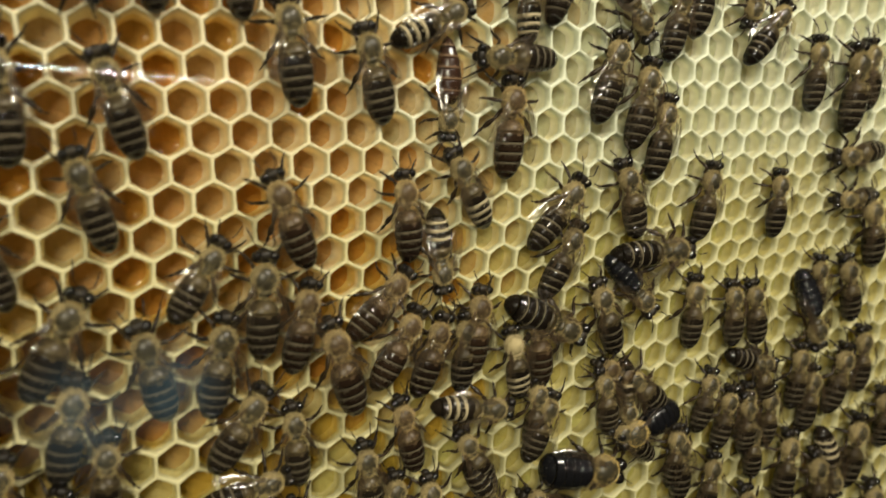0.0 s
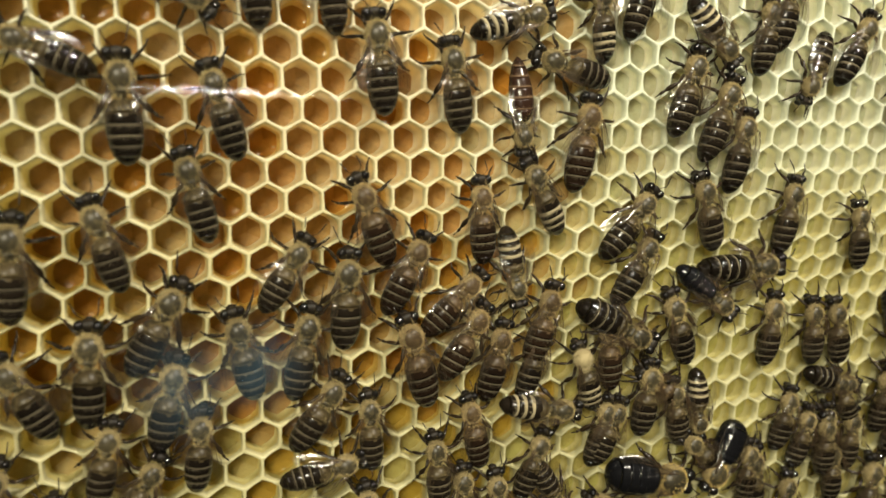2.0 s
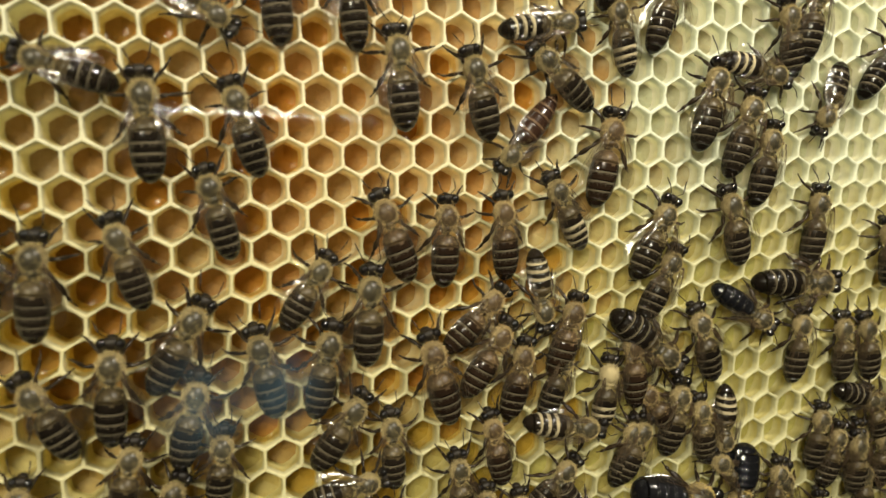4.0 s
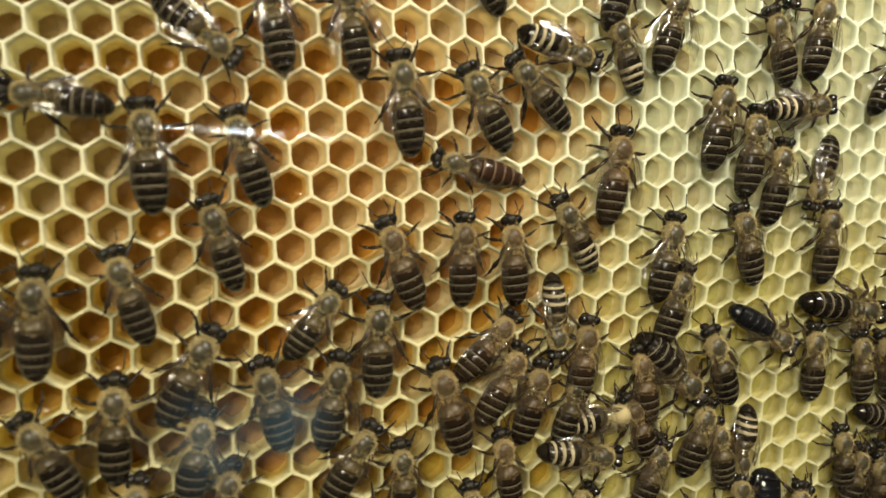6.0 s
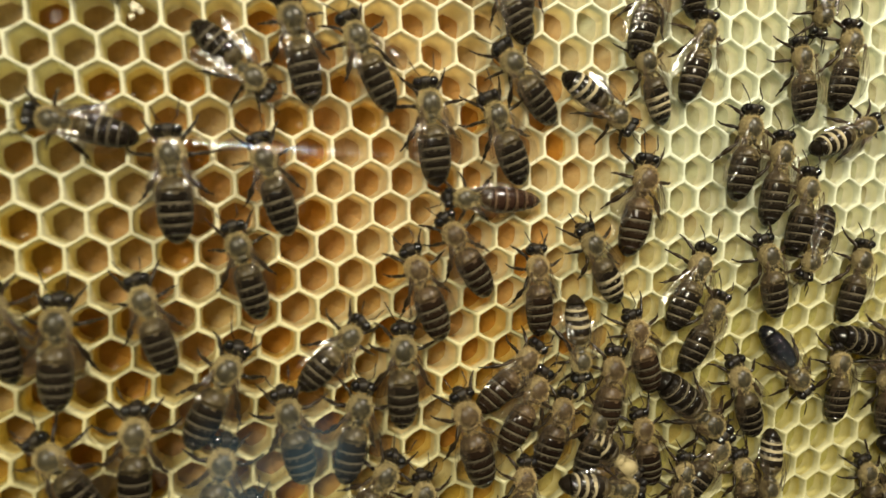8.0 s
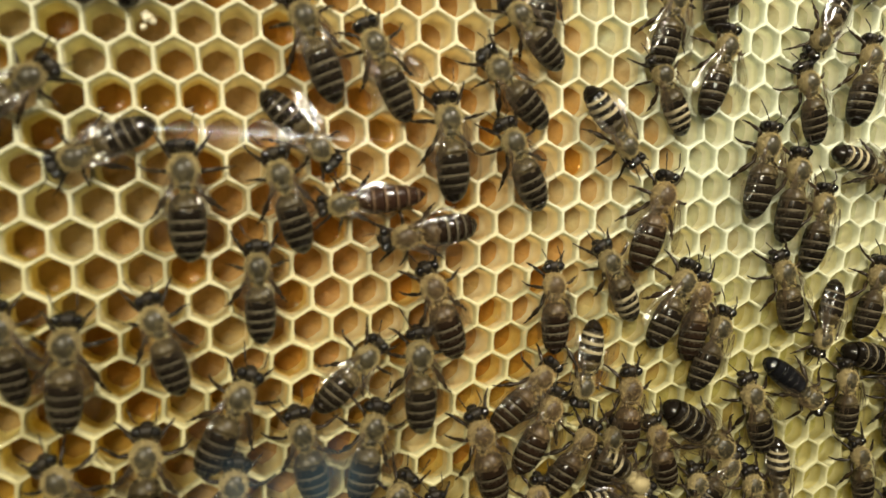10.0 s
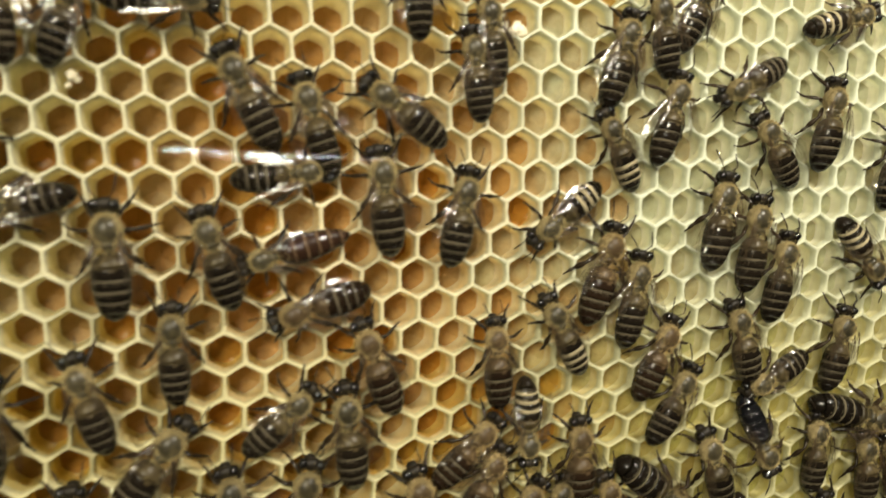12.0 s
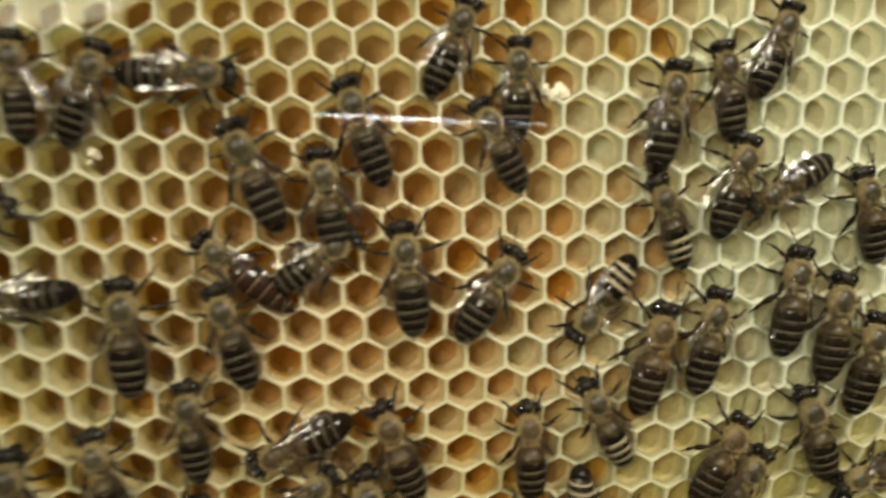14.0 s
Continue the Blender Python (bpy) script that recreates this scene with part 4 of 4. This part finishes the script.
def motions():
    """The bees that walk or turn while the clip runs."""
    walk(bee_f, [(0.00, stand(3.4, -11.9, 107)), (3.20, stand(3.4, -11.7, 106)), (5.30, stand(3.4, -11.8, 107)), (8.20, stand(3.5, -11.6, 106)), (10.30, stand(3.4, -12.1, 93)), (12.00, stand(1.9, -12.4, 93)), (12.50, stand(1.4, -12.3, 94)), (13.00, stand(2.1, -12.8, 96)), (13.50, stand(1.7, -12.4, 99)), (14.00, stand(2.2, -12.4, 97))])
    walk(bee_b6, [(0.00, stand(37.6, 3.4, 104)), (3.20, stand(37.8, 3.6, 100)), (5.30, stand(38.4, 5.6, 120)), (8.20, stand(37.0, 5.2, 115)), (10.30, stand(36.9, 3.8, 118)), (12.00, stand(36.7, 4.0, 80)), (12.50, stand(36.6, 4.3, 77)), (13.00, stand(36.6, 4.2, 75)), (13.50, stand(37.0, 4.2, 65)), (14.00, stand(36.5, 4.1, 59))])
    walk(bee_b7, [(0.00, stand(59.0, 6.4, -179)), (1.50, stand(56.3, 6.6, -187)), (3.20, stand(52.3, 6.8, -213)), (5.30, stand(47.0, 7.6, -225)), (6.50, stand(44.8, 8.4, -231)), (7.50, stand(41.6, 11.1, -242)), (8.20, stand(39.3, 13.0, -226)), (10.30, stand(34.8, 13.7, -223)), (12.00, stand(29.2, 16.9, -215)), (12.50, stand(26.8, 18.6, -229)), (13.00, stand(25.3, 19.6, -245)), (13.50, stand(23.6, 21.2, -236)), (14.00, stand(21.4, 22.7, -247))])
    walk(bee_b8, [(0.00, stand(45.9, 10.3, 27)), (3.20, stand(46.3, 13.5, 13)), (5.30, stand(48.7, 14.2, -5)), (6.50, stand(48.9, 13.6, -27)), (7.50, stand(49.6, 11.6, -32)), (8.20, stand(51.1, 10.2, -37)), (10.30, stand(50.0, 8.9, -61)), (11.15, stand(50.7, 6.7, -101)), (12.00, stand(51.3, 4.5, -142)), (12.50, stand(51.1, 5.1, -127)), (13.00, stand(50.7, 4.4, -121)), (13.50, stand(50.8, 4.0, -124)), (14.00, stand(50.4, 3.8, -127))])
    walk(queen_bee, [(0.00, stand(48.3, 1.7, -91)), (0.50, stand(49.0, -1.4, -105)), (1.00, stand(48.7, 1.2, -92)), (1.50, stand(48.4, -2.1, -87)), (2.00, stand(47.7, 0.7, -85)), (2.50, stand(47.6, -1.5, -119)), (3.00, stand(48.7, -1.0, -128)), (3.20, stand(48.3, 0.5, -116)), (5.50, stand(38.9, -4.4, -181)), (6.00, stand(37.5, -2.7, -194)), (6.50, stand(39.2, -4.5, -203)), (7.00, stand(37.3, -3.0, -193)), (7.50, stand(39.9, -3.7, -172)), (8.00, stand(35.6, -2.8, -182)), (10.50, stand(16.1, -0.9, -165)), (11.00, stand(17.6, -2.3, -154)), (11.50, stand(18.9, 0.4, -161)), (12.00, stand(15.9, -0.2, -164)), (12.50, stand(16.5, 0.2, -166)), (13.00, stand(15.5, -0.8, -185)), (13.50, stand(11.8, 1.0, -212)), (14.00, stand(8.2, 6.2, -219))])
    walk(bee_t1, [(0.00, stand(75.0, 4.4, 77)), (3.20, stand(74.8, 4.2, 79)), (5.30, stand(74.5, 4.2, 83)), (8.20, stand(74.6, 4.2, 84)), (10.30, stand(74.5, 3.9, 84)), (12.00, stand(74.6, 3.6, 85)), (12.50, stand(74.5, 3.8, 89)), (13.00, stand(74.7, 3.6, 85)), (13.50, stand(74.7, 3.7, 87)), (14.00, stand(74.4, 3.5, 86))])
    walk(bee_t2, [(0.00, stand(81.2, 0.7, 80)), (3.20, stand(81.0, 0.4, 72)), (5.30, stand(80.5, 0.1, 85)), (8.20, stand(80.3, 0.6, 84)), (10.30, stand(80.2, 0.5, 85)), (12.00, stand(80.4, 0.5, 85)), (12.50, stand(80.2, 0.4, 87)), (13.00, stand(80.1, 0.2, 83)), (14.00, stand(80.4, 0.3, 86))])
    walk(bee_u, [(0.00, stand(57.9, -3.1, 88)), (3.20, stand(57.6, -4.0, 81)), (5.30, stand(57.6, -3.6, 82)), (8.20, stand(57.3, -3.4, 80)), (10.30, stand(56.9, -3.4, 74)), (12.00, stand(56.9, -3.5, 76)), (12.50, stand(56.8, -3.7, 79)), (13.00, stand(56.8, -3.6, 78)), (13.50, stand(57.0, -3.6, 76)), (14.00, stand(57.0, -3.7, 80))])
    walk(bee_z, [(0.00, stand(80.1, -14.1, 109)), (3.20, stand(80.4, -14.2, 109)), (5.30, stand(80.5, -14.1, 107)), (8.20, stand(80.3, -14.3, 107)), (10.30, stand(80.6, -14.2, 109)), (12.00, stand(79.8, -14.0, 109)), (12.50, stand(78.8, -13.6, 111)), (13.00, stand(78.6, -13.8, 114)), (13.50, stand(78.9, -13.9, 116)), (14.00, stand(79.4, -13.7, 111))])
    walk(bee_a, [(0.00, stand(95.6, -14.8, 81)), (3.20, stand(96.0, -14.4, 85)), (5.30, stand(95.3, -13.8, 89)), (8.20, stand(96.1, -15.3, 78)), (10.30, stand(96.9, -15.3, 80)), (12.00, stand(96.4, -15.5, 81)), (12.50, stand(97.0, -15.6, 87)), (14.00, stand(97.0, -15.6, 87))])
    walk(bee_a2, [(0.00, stand(112.2, -15.7, 90)), (3.20, stand(111.4, -18.8, 101)), (14.00, stand(111.4, -18.8, 101))])
    walk(bee_b17, [(0.00, stand(66.7, -15.6, 52)), (3.20, stand(66.4, -15.8, 57)), (5.30, stand(66.5, -15.5, 81)), (8.20, stand(66.2, -15.4, 68)), (10.30, stand(60.5, -15.1, 67)), (12.00, stand(61.8, -7.2, 83)), (12.50, stand(62.5, -5.7, 80)), (13.00, stand(63.3, -3.5, 77)), (13.50, stand(64.0, -1.5, 82)), (14.00, stand(64.0, -1.5, 82))])
    walk(bee_b17b, [(0.00, stand(64.2, -35.8, 99)), (5.30, stand(64.2, -35.8, 99)), (8.20, stand(58.7, -23.6, 110)), (10.30, stand(65.4, -16.6, 79)), (12.00, stand(66.0, -15.6, 68)), (12.50, stand(66.2, -15.9, 66)), (13.00, stand(66.6, -15.8, 64)), (14.00, stand(66.8, -16.8, 65))])
    walk(bee_b18, [(0.00, stand(67.8, -22.8, 64)), (3.20, stand(68.2, -22.8, 62)), (5.30, stand(67.9, -22.8, 75)), (8.20, stand(68.9, -22.1, 64)), (10.30, stand(67.7, -22.1, 71)), (12.00, stand(68.9, -22.4, 64)), (12.50, stand(69.2, -22.2, 64)), (13.00, stand(69.3, -20.9, 60)), (14.00, stand(69.3, -20.9, 60))])
    walk(bee_d, [(0.00, stand(22.6, -25.9, 88)), (3.20, stand(22.9, -26.0, 89)), (5.30, stand(23.0, -26.0, 89)), (8.20, stand(23.3, -26.0, 92)), (10.30, stand(23.6, -24.0, 95)), (12.00, stand(22.8, -23.9, 97)), (12.50, stand(23.0, -24.0, 97)), (14.00, stand(23.0, -24.0, 97))])
    walk(bee_b20, [(0.00, stand(14.9, -22.1, 58)), (3.20, stand(14.7, -22.3, 60)), (5.30, stand(14.8, -22.3, 56)), (8.20, stand(14.2, -22.7, 48)), (10.30, stand(14.6, -22.9, 49)), (12.00, stand(14.3, -21.4, 44)), (14.00, stand(14.3, -21.4, 44))])
    walk(bee_b21, [(0.00, stand(-1.2, -28.4, 64)), (3.20, stand(-1.6, -28.8, 62)), (5.30, stand(-1.2, -28.6, 61)), (8.20, stand(-0.4, -27.0, 66)), (10.30, stand(-0.4, -27.8, 66)), (12.00, stand(-0.7, -26.0, 54)), (14.00, stand(-0.7, -26.0, 54))])
    walk(bee_b30, [(0.00, stand(-17.1, -36.8, 118)), (3.20, stand(-17.1, -36.8, 118)), (5.30, stand(-17.2, -37.5, 116)), (8.20, stand(-17.3, -35.8, 121)), (14.00, stand(-17.3, -35.8, 121))])
    walk(bee_b31, [(0.00, stand(27.6, -29.1, 78)), (1.50, stand(30.5, -24.3, 58)), (3.20, stand(33.1, -18.3, 90)), (5.30, stand(34.3, -13.8, 90)), (6.50, stand(35.2, -15.4, 92)), (7.50, stand(32.7, -10.8, 127)), (8.20, stand(31.3, -10.1, 121)), (9.25, stand(27.3, -7.4, 157)), (10.30, stand(23.3, -4.6, 194)), (12.00, stand(18.9, -7.1, 197)), (12.50, stand(19.1, -7.9, 208)), (13.00, stand(16.3, -11.4, 214)), (13.50, stand(15.6, -13.2, 212)), (14.00, stand(14.5, -13.9, 205))])
    walk(bee_b34, [(0.00, stand(41.1, -33.5, 61)), (3.20, stand(40.3, -32.7, 61)), (5.30, stand(40.9, -32.8, 61)), (8.20, stand(40.8, -31.9, 64)), (10.30, stand(40.8, -32.2, 66)), (14.00, stand(40.8, -32.2, 66))])
    walk(bee_b35, [(0.00, stand(46.2, -35.2, 72)), (3.20, stand(45.0, -36.3, 81)), (5.30, stand(45.4, -35.8, 76)), (8.20, stand(45.3, -35.3, 72)), (10.30, stand(46.0, -36.9, 59)), (14.00, stand(46.0, -36.9, 59))])
    walk(bee_b36, [(0.00, stand(47.3, -20.5, -84)), (3.20, stand(47.8, -23.2, -77)), (5.30, stand(48.8, -23.7, -87)), (8.20, stand(48.6, -22.4, -85)), (10.30, stand(47.6, -23.6, -102)), (12.00, stand(46.9, -23.8, -87)), (12.50, stand(48.9, -23.7, -90)), (14.00, stand(48.9, -23.7, -90))])
    walk(bee_b37, [(0.00, stand(53.3, -32.3, 85)), (3.20, stand(52.5, -30.3, 75)), (5.30, stand(53.0, -30.1, 82)), (8.20, stand(53.7, -30.2, 85)), (10.30, stand(54.5, -30.7, 91)), (12.00, stand(54.8, -29.8, 94)), (14.00, stand(54.8, -29.8, 94))])
    walk(bee_b38, [(0.00, stand(65.3, -32.0, -26)), (3.20, stand(65.5, -31.8, -32)), (5.30, stand(68.0, -32.1, -44)), (8.20, stand(67.4, -33.7, -41)), (10.30, stand(67.0, -34.7, -36)), (14.00, stand(67.0, -34.7, -36))])
    walk(bee_b40, [(0.00, stand(81.3, -28.1, -47)), (3.20, stand(82.7, -27.1, -33)), (5.30, stand(85.0, -28.2, -31)), (7.50, stand(82.6, -24.9, -40)), (8.20, stand(84.3, -28.4, -55)), (10.30, stand(83.7, -28.8, -36)), (12.00, stand(83.6, -28.3, -65)), (12.50, stand(84.7, -28.1, -82)), (14.00, stand(84.7, -28.1, -82))])
    walk(bee_b41, [(0.00, stand(85.2, -22.7, 3)), (3.20, stand(90.5, -23.3, 1)), (5.30, stand(97.5, -23.9, -5)), (7.50, stand(100.5, -25.7, -14)), (14.00, stand(100.5, -25.7, -14))])
    walk(bee_b42, [(0.00, stand(94.3, -33.4, 91)), (3.20, stand(94.6, -33.9, 87)), (5.30, stand(94.0, -33.7, 91)), (8.20, stand(93.8, -31.4, 91)), (10.30, stand(93.5, -31.5, 98)), (12.00, stand(93.8, -31.5, 90)), (14.00, stand(93.8, -31.5, 90))])
    walk(bee_v, [(0.00, stand(60.4, 14.2, 94)), (3.20, stand(59.5, 13.5, 103)), (5.30, stand(59.0, 13.6, 111)), (8.20, stand(58.9, 13.5, 114)), (10.30, stand(58.5, 13.9, 120)), (12.00, stand(58.7, 13.0, 117)), (12.50, stand(58.1, 12.6, 118)), (13.00, stand(58.5, 12.9, 112)), (13.50, stand(58.5, 12.5, 115)), (14.00, stand(58.3, 13.0, 112))])
    walk(bee_b47, [(0.00, stand(57.7, 23.3, 79)), (8.20, stand(57.7, 23.3, 79)), (10.30, stand(57.7, 23.2, 81)), (12.00, stand(58.2, 25.0, 77)), (12.50, stand(56.9, 25.2, 85)), (13.00, stand(57.1, 25.5, 81)), (13.50, stand(57.2, 25.8, 80)), (14.00, stand(57.0, 25.6, 83))])
    walk(bee_b49, [(0.00, stand(69.5, 32.0, 67)), (12.00, stand(69.5, 32.0, 67)), (12.50, stand(69.0, 31.9, 72)), (13.00, stand(69.8, 32.8, 67)), (13.50, stand(70.2, 33.1, 66)), (14.00, stand(69.8, 33.8, 72))])
    walk(bee_b50, [(0.00, stand(87.2, 13.4, 83)), (3.20, stand(89.0, 14.0, 95)), (5.30, stand(85.7, 15.7, 112)), (8.20, stand(84.1, 15.1, 101)), (10.30, stand(82.4, 13.7, 111)), (12.00, stand(83.4, 13.6, 125)), (12.50, stand(84.3, 13.6, 135)), (13.00, stand(83.5, 14.0, 119)), (13.50, stand(84.0, 14.3, 107)), (14.00, stand(84.0, 14.3, 107))])
    walk(bee_b54, [(0.00, stand(78.2, 15.0, -52)), (2.00, stand(79.1, 13.1, -48)), (3.20, stand(80.9, 11.5, -27)), (5.50, stand(87.2, 7.0, 3)), (7.00, stand(91.9, 6.8, 12)), (8.20, stand(93.0, 7.2, 23)), (10.30, stand(94.6, 4.3, -27)), (12.00, stand(99.7, -1.0, -51)), (12.50, stand(100.5, -2.5, -59)), (14.00, stand(100.5, -2.5, -59))])
    walk(bee_b57, [(0.00, stand(81.5, -46.2, -86)), (3.20, stand(81.5, -46.2, -86)), (5.30, stand(81.4, -45.8, -101)), (8.20, stand(81.9, -44.3, -94)), (10.30, stand(81.6, -43.2, -87)), (14.00, stand(81.6, -43.2, -87))])
    walk(bee_l1, [(0.00, stand(-13.4, 5.1, 158)), (3.20, stand(-13.4, 5.1, 158)), (5.30, stand(-14.3, 5.5, 173)), (8.20, stand(-14.6, 5.4, 168)), (10.30, stand(-13.5, 4.9, 209)), (12.00, stand(-14.3, 5.0, 195)), (13.00, stand(-15.4, 4.3, 191)), (14.00, stand(-16.3, 3.4, 187))])
    walk(bee_l2, [(0.00, stand(1.3, 14.1, -36)), (5.30, stand(1.3, 14.1, -36)), (8.20, stand(2.6, 13.7, -43)), (10.30, stand(9.5, 7.1, -44)), (12.00, stand(14.5, 8.9, 8)), (12.50, stand(15.0, 8.4, 6)), (13.00, stand(15.3, 7.8, 1)), (13.50, stand(16.1, 7.8, 15)), (14.00, stand(16.0, 7.8, 37))])
    walk(bee_l3, [(0.00, stand(10.5, 16.1, 99)), (5.30, stand(10.5, 16.1, 99)), (7.50, stand(9.8, 16.0, 108)), (8.20, stand(10.1, 15.6, 103)), (10.30, stand(9.9, 17.5, 115)), (12.00, stand(10.5, 17.8, 118)), (12.50, stand(9.6, 17.6, 121)), (13.00, stand(9.7, 17.7, 116)), (13.50, stand(9.8, 17.3, 115)), (14.00, stand(9.2, 17.5, 115))])
    walk(bee_l4, [(0.00, stand(20.3, 15.8, 98)), (5.30, stand(20.3, 15.8, 98)), (8.20, stand(18.6, 14.4, 118)), (10.30, stand(18.5, 15.0, 117)), (12.00, stand(18.4, 14.9, 109)), (12.50, stand(17.7, 14.8, 112)), (13.00, stand(17.8, 13.2, 105)), (13.50, stand(18.1, 13.6, 105)), (14.00, stand(17.6, 14.4, 101))])
    walk(bee_l5, [(0.00, stand(37.4, 23.2, 120)), (8.20, stand(37.4, 23.2, 120)), (10.30, stand(38.0, 20.6, 137)), (12.00, stand(38.4, 22.0, 100)), (12.50, stand(37.8, 22.1, 99)), (13.00, stand(36.0, 23.1, 112)), (14.00, stand(37.2, 21.6, 119))])
    walk(bee_l6, [(0.00, stand(39.2, 25.1, 85)), (10.30, stand(39.2, 25.1, 85)), (12.00, stand(40.3, 26.6, 100)), (12.50, stand(38.4, 25.4, 100)), (13.00, stand(39.5, 28.3, 88)), (13.50, stand(39.5, 28.6, 93)), (14.00, stand(38.9, 28.0, 91))])
    walk(bee_l7, [(0.00, stand(30.6, 31.8, 95)), (12.00, stand(30.6, 31.8, 95)), (12.50, stand(30.2, 31.6, 84)), (13.00, stand(31.2, 32.5, 66)), (13.50, stand(31.5, 31.8, 73)), (14.00, stand(31.1, 32.6, 68))])
    walk(bee_t3, [(0.00, stand(106.9, 12.8, 53)), (2.00, stand(106.7, 12.6, 67)), (3.20, stand(106.6, 12.0, 62)), (14.00, stand(103.2, 12.0, 94))])
    walk(bee_m1, [(0.00, stand(42.7, -46.6, 105)), (3.20, stand(42.2, -46.9, 104)), (5.30, stand(42.0, -45.6, 105)), (8.20, stand(40.5, -44.7, 84)), (14.00, stand(40.5, -44.7, 84))])
    walk(bee_m6, [(0.00, stand(64.0, -46.8, 86)), (3.20, stand(63.6, -49.3, 75)), (8.20, stand(66.5, -46.3, 89)), (10.30, stand(67.4, -45.5, 102)), (14.00, stand(67.4, -45.5, 102))])
    walk(bee_m7, [(0.00, stand(53.7, -52.3, 120)), (1.60, stand(52.5, -52.9, 84)), (3.20, stand(51.4, -53.5, 48)), (14.00, stand(51.4, -53.5, 48))])
    walk(bee_m9, [(0.00, stand(80.4, -42.7, 153)), (3.20, stand(71.3, -42.8, 136)), (8.20, stand(60.0, -38.8, 105)), (10.30, stand(60.5, -37.4, 110)), (14.00, stand(60.5, -37.4, 110))])
    walk(bee_m10, [(0.00, stand(84.9, -45.7, 142)), (1.50, stand(71.7, -43.9, 94)), (3.20, stand(71.3, -44.4, 82)), (5.30, stand(73.3, -44.0, 78)), (8.20, stand(70.0, -42.9, 53)), (14.00, stand(70.0, -42.9, 53))])
    walk(drone2_bee, [(0.00, stand(85.9, -51.9, -161)), (1.50, stand(87.3, -54.7, -131)), (3.20, stand(85.2, -56.6, -94)), (14.00, stand(85.2, -56.6, -94))])
    walk(bee_m11, [(0.00, stand(51.4, -35.4, 88)), (3.20, stand(51.4, -37.1, 74)), (14.00, stand(51.4, -37.1, 74))])
    walk(bee_m12, [(0.00, stand(60.2, -38.2, 102)), (3.20, stand(60.6, -40.0, 109)), (4.25, stand(59.2, -39.4, 74)), (5.30, stand(57.8, -38.9, 38)), (6.15, stand(56.1, -39.1, -0)), (7.00, stand(54.3, -39.4, -39)), (14.00, stand(54.3, -39.4, -39))])
    walk(bee_n2, [(0.00, stand(98.7, -49.8, 78)), (5.30, stand(100.7, -50.2, 93)), (8.20, stand(101.7, -49.4, 111)), (10.30, stand(97.8, -43.8, 105)), (14.00, stand(97.8, -43.8, 105))])
    walk(bee_n3, [(0.00, stand(103.5, 19.0, -105)), (1.00, stand(101.2, 13.5, -107)), (2.00, stand(98.8, 8.9, -109)), (3.20, stand(97.3, 7.0, -111)), (5.50, stand(95.3, 0.1, -107)), (7.00, stand(90.4, -8.5, -115)), (8.20, stand(88.4, -9.7, -112)), (10.30, stand(88.7, -19.0, -107)), (12.00, stand(86.0, -19.0, -154)), (12.50, stand(88.4, -18.5, -160)), (14.00, stand(88.4, -18.5, -160))])
    walk(bee_n5, [(0.00, stand(87.7, 27.5, -102)), (8.20, stand(87.7, 27.5, -102)), (10.50, stand(83.6, 24.9, -130)), (12.00, stand(78.9, 23.2, -152)), (12.50, stand(75.3, 22.0, -164)), (13.00, stand(74.2, 21.2, -159)), (14.00, stand(73.3, 18.1, -149))])
    walk(bee_n7, [(0.00, stand(93.2, 32.4, 16)), (12.00, stand(93.2, 32.4, 16)), (12.50, stand(93.7, 32.6, 1)), (14.00, stand(93.7, 32.6, 1))])
    walk(bee_y1, [(0.00, stand(-33.3, 7.4, 30)), (8.20, stand(-33.3, 7.4, 30)), (10.50, stand(-21.3, 10.5, 38)), (14.00, stand(-21.3, 10.5, 38))])
    walk(streak_strip, [(t, eye @ pose(x * MM, y * MM, 6 * MM, 0, 0, -2)) for (t, eye), (x, y) in zip(EYES, STRIP_OFFSETS)])


motions()
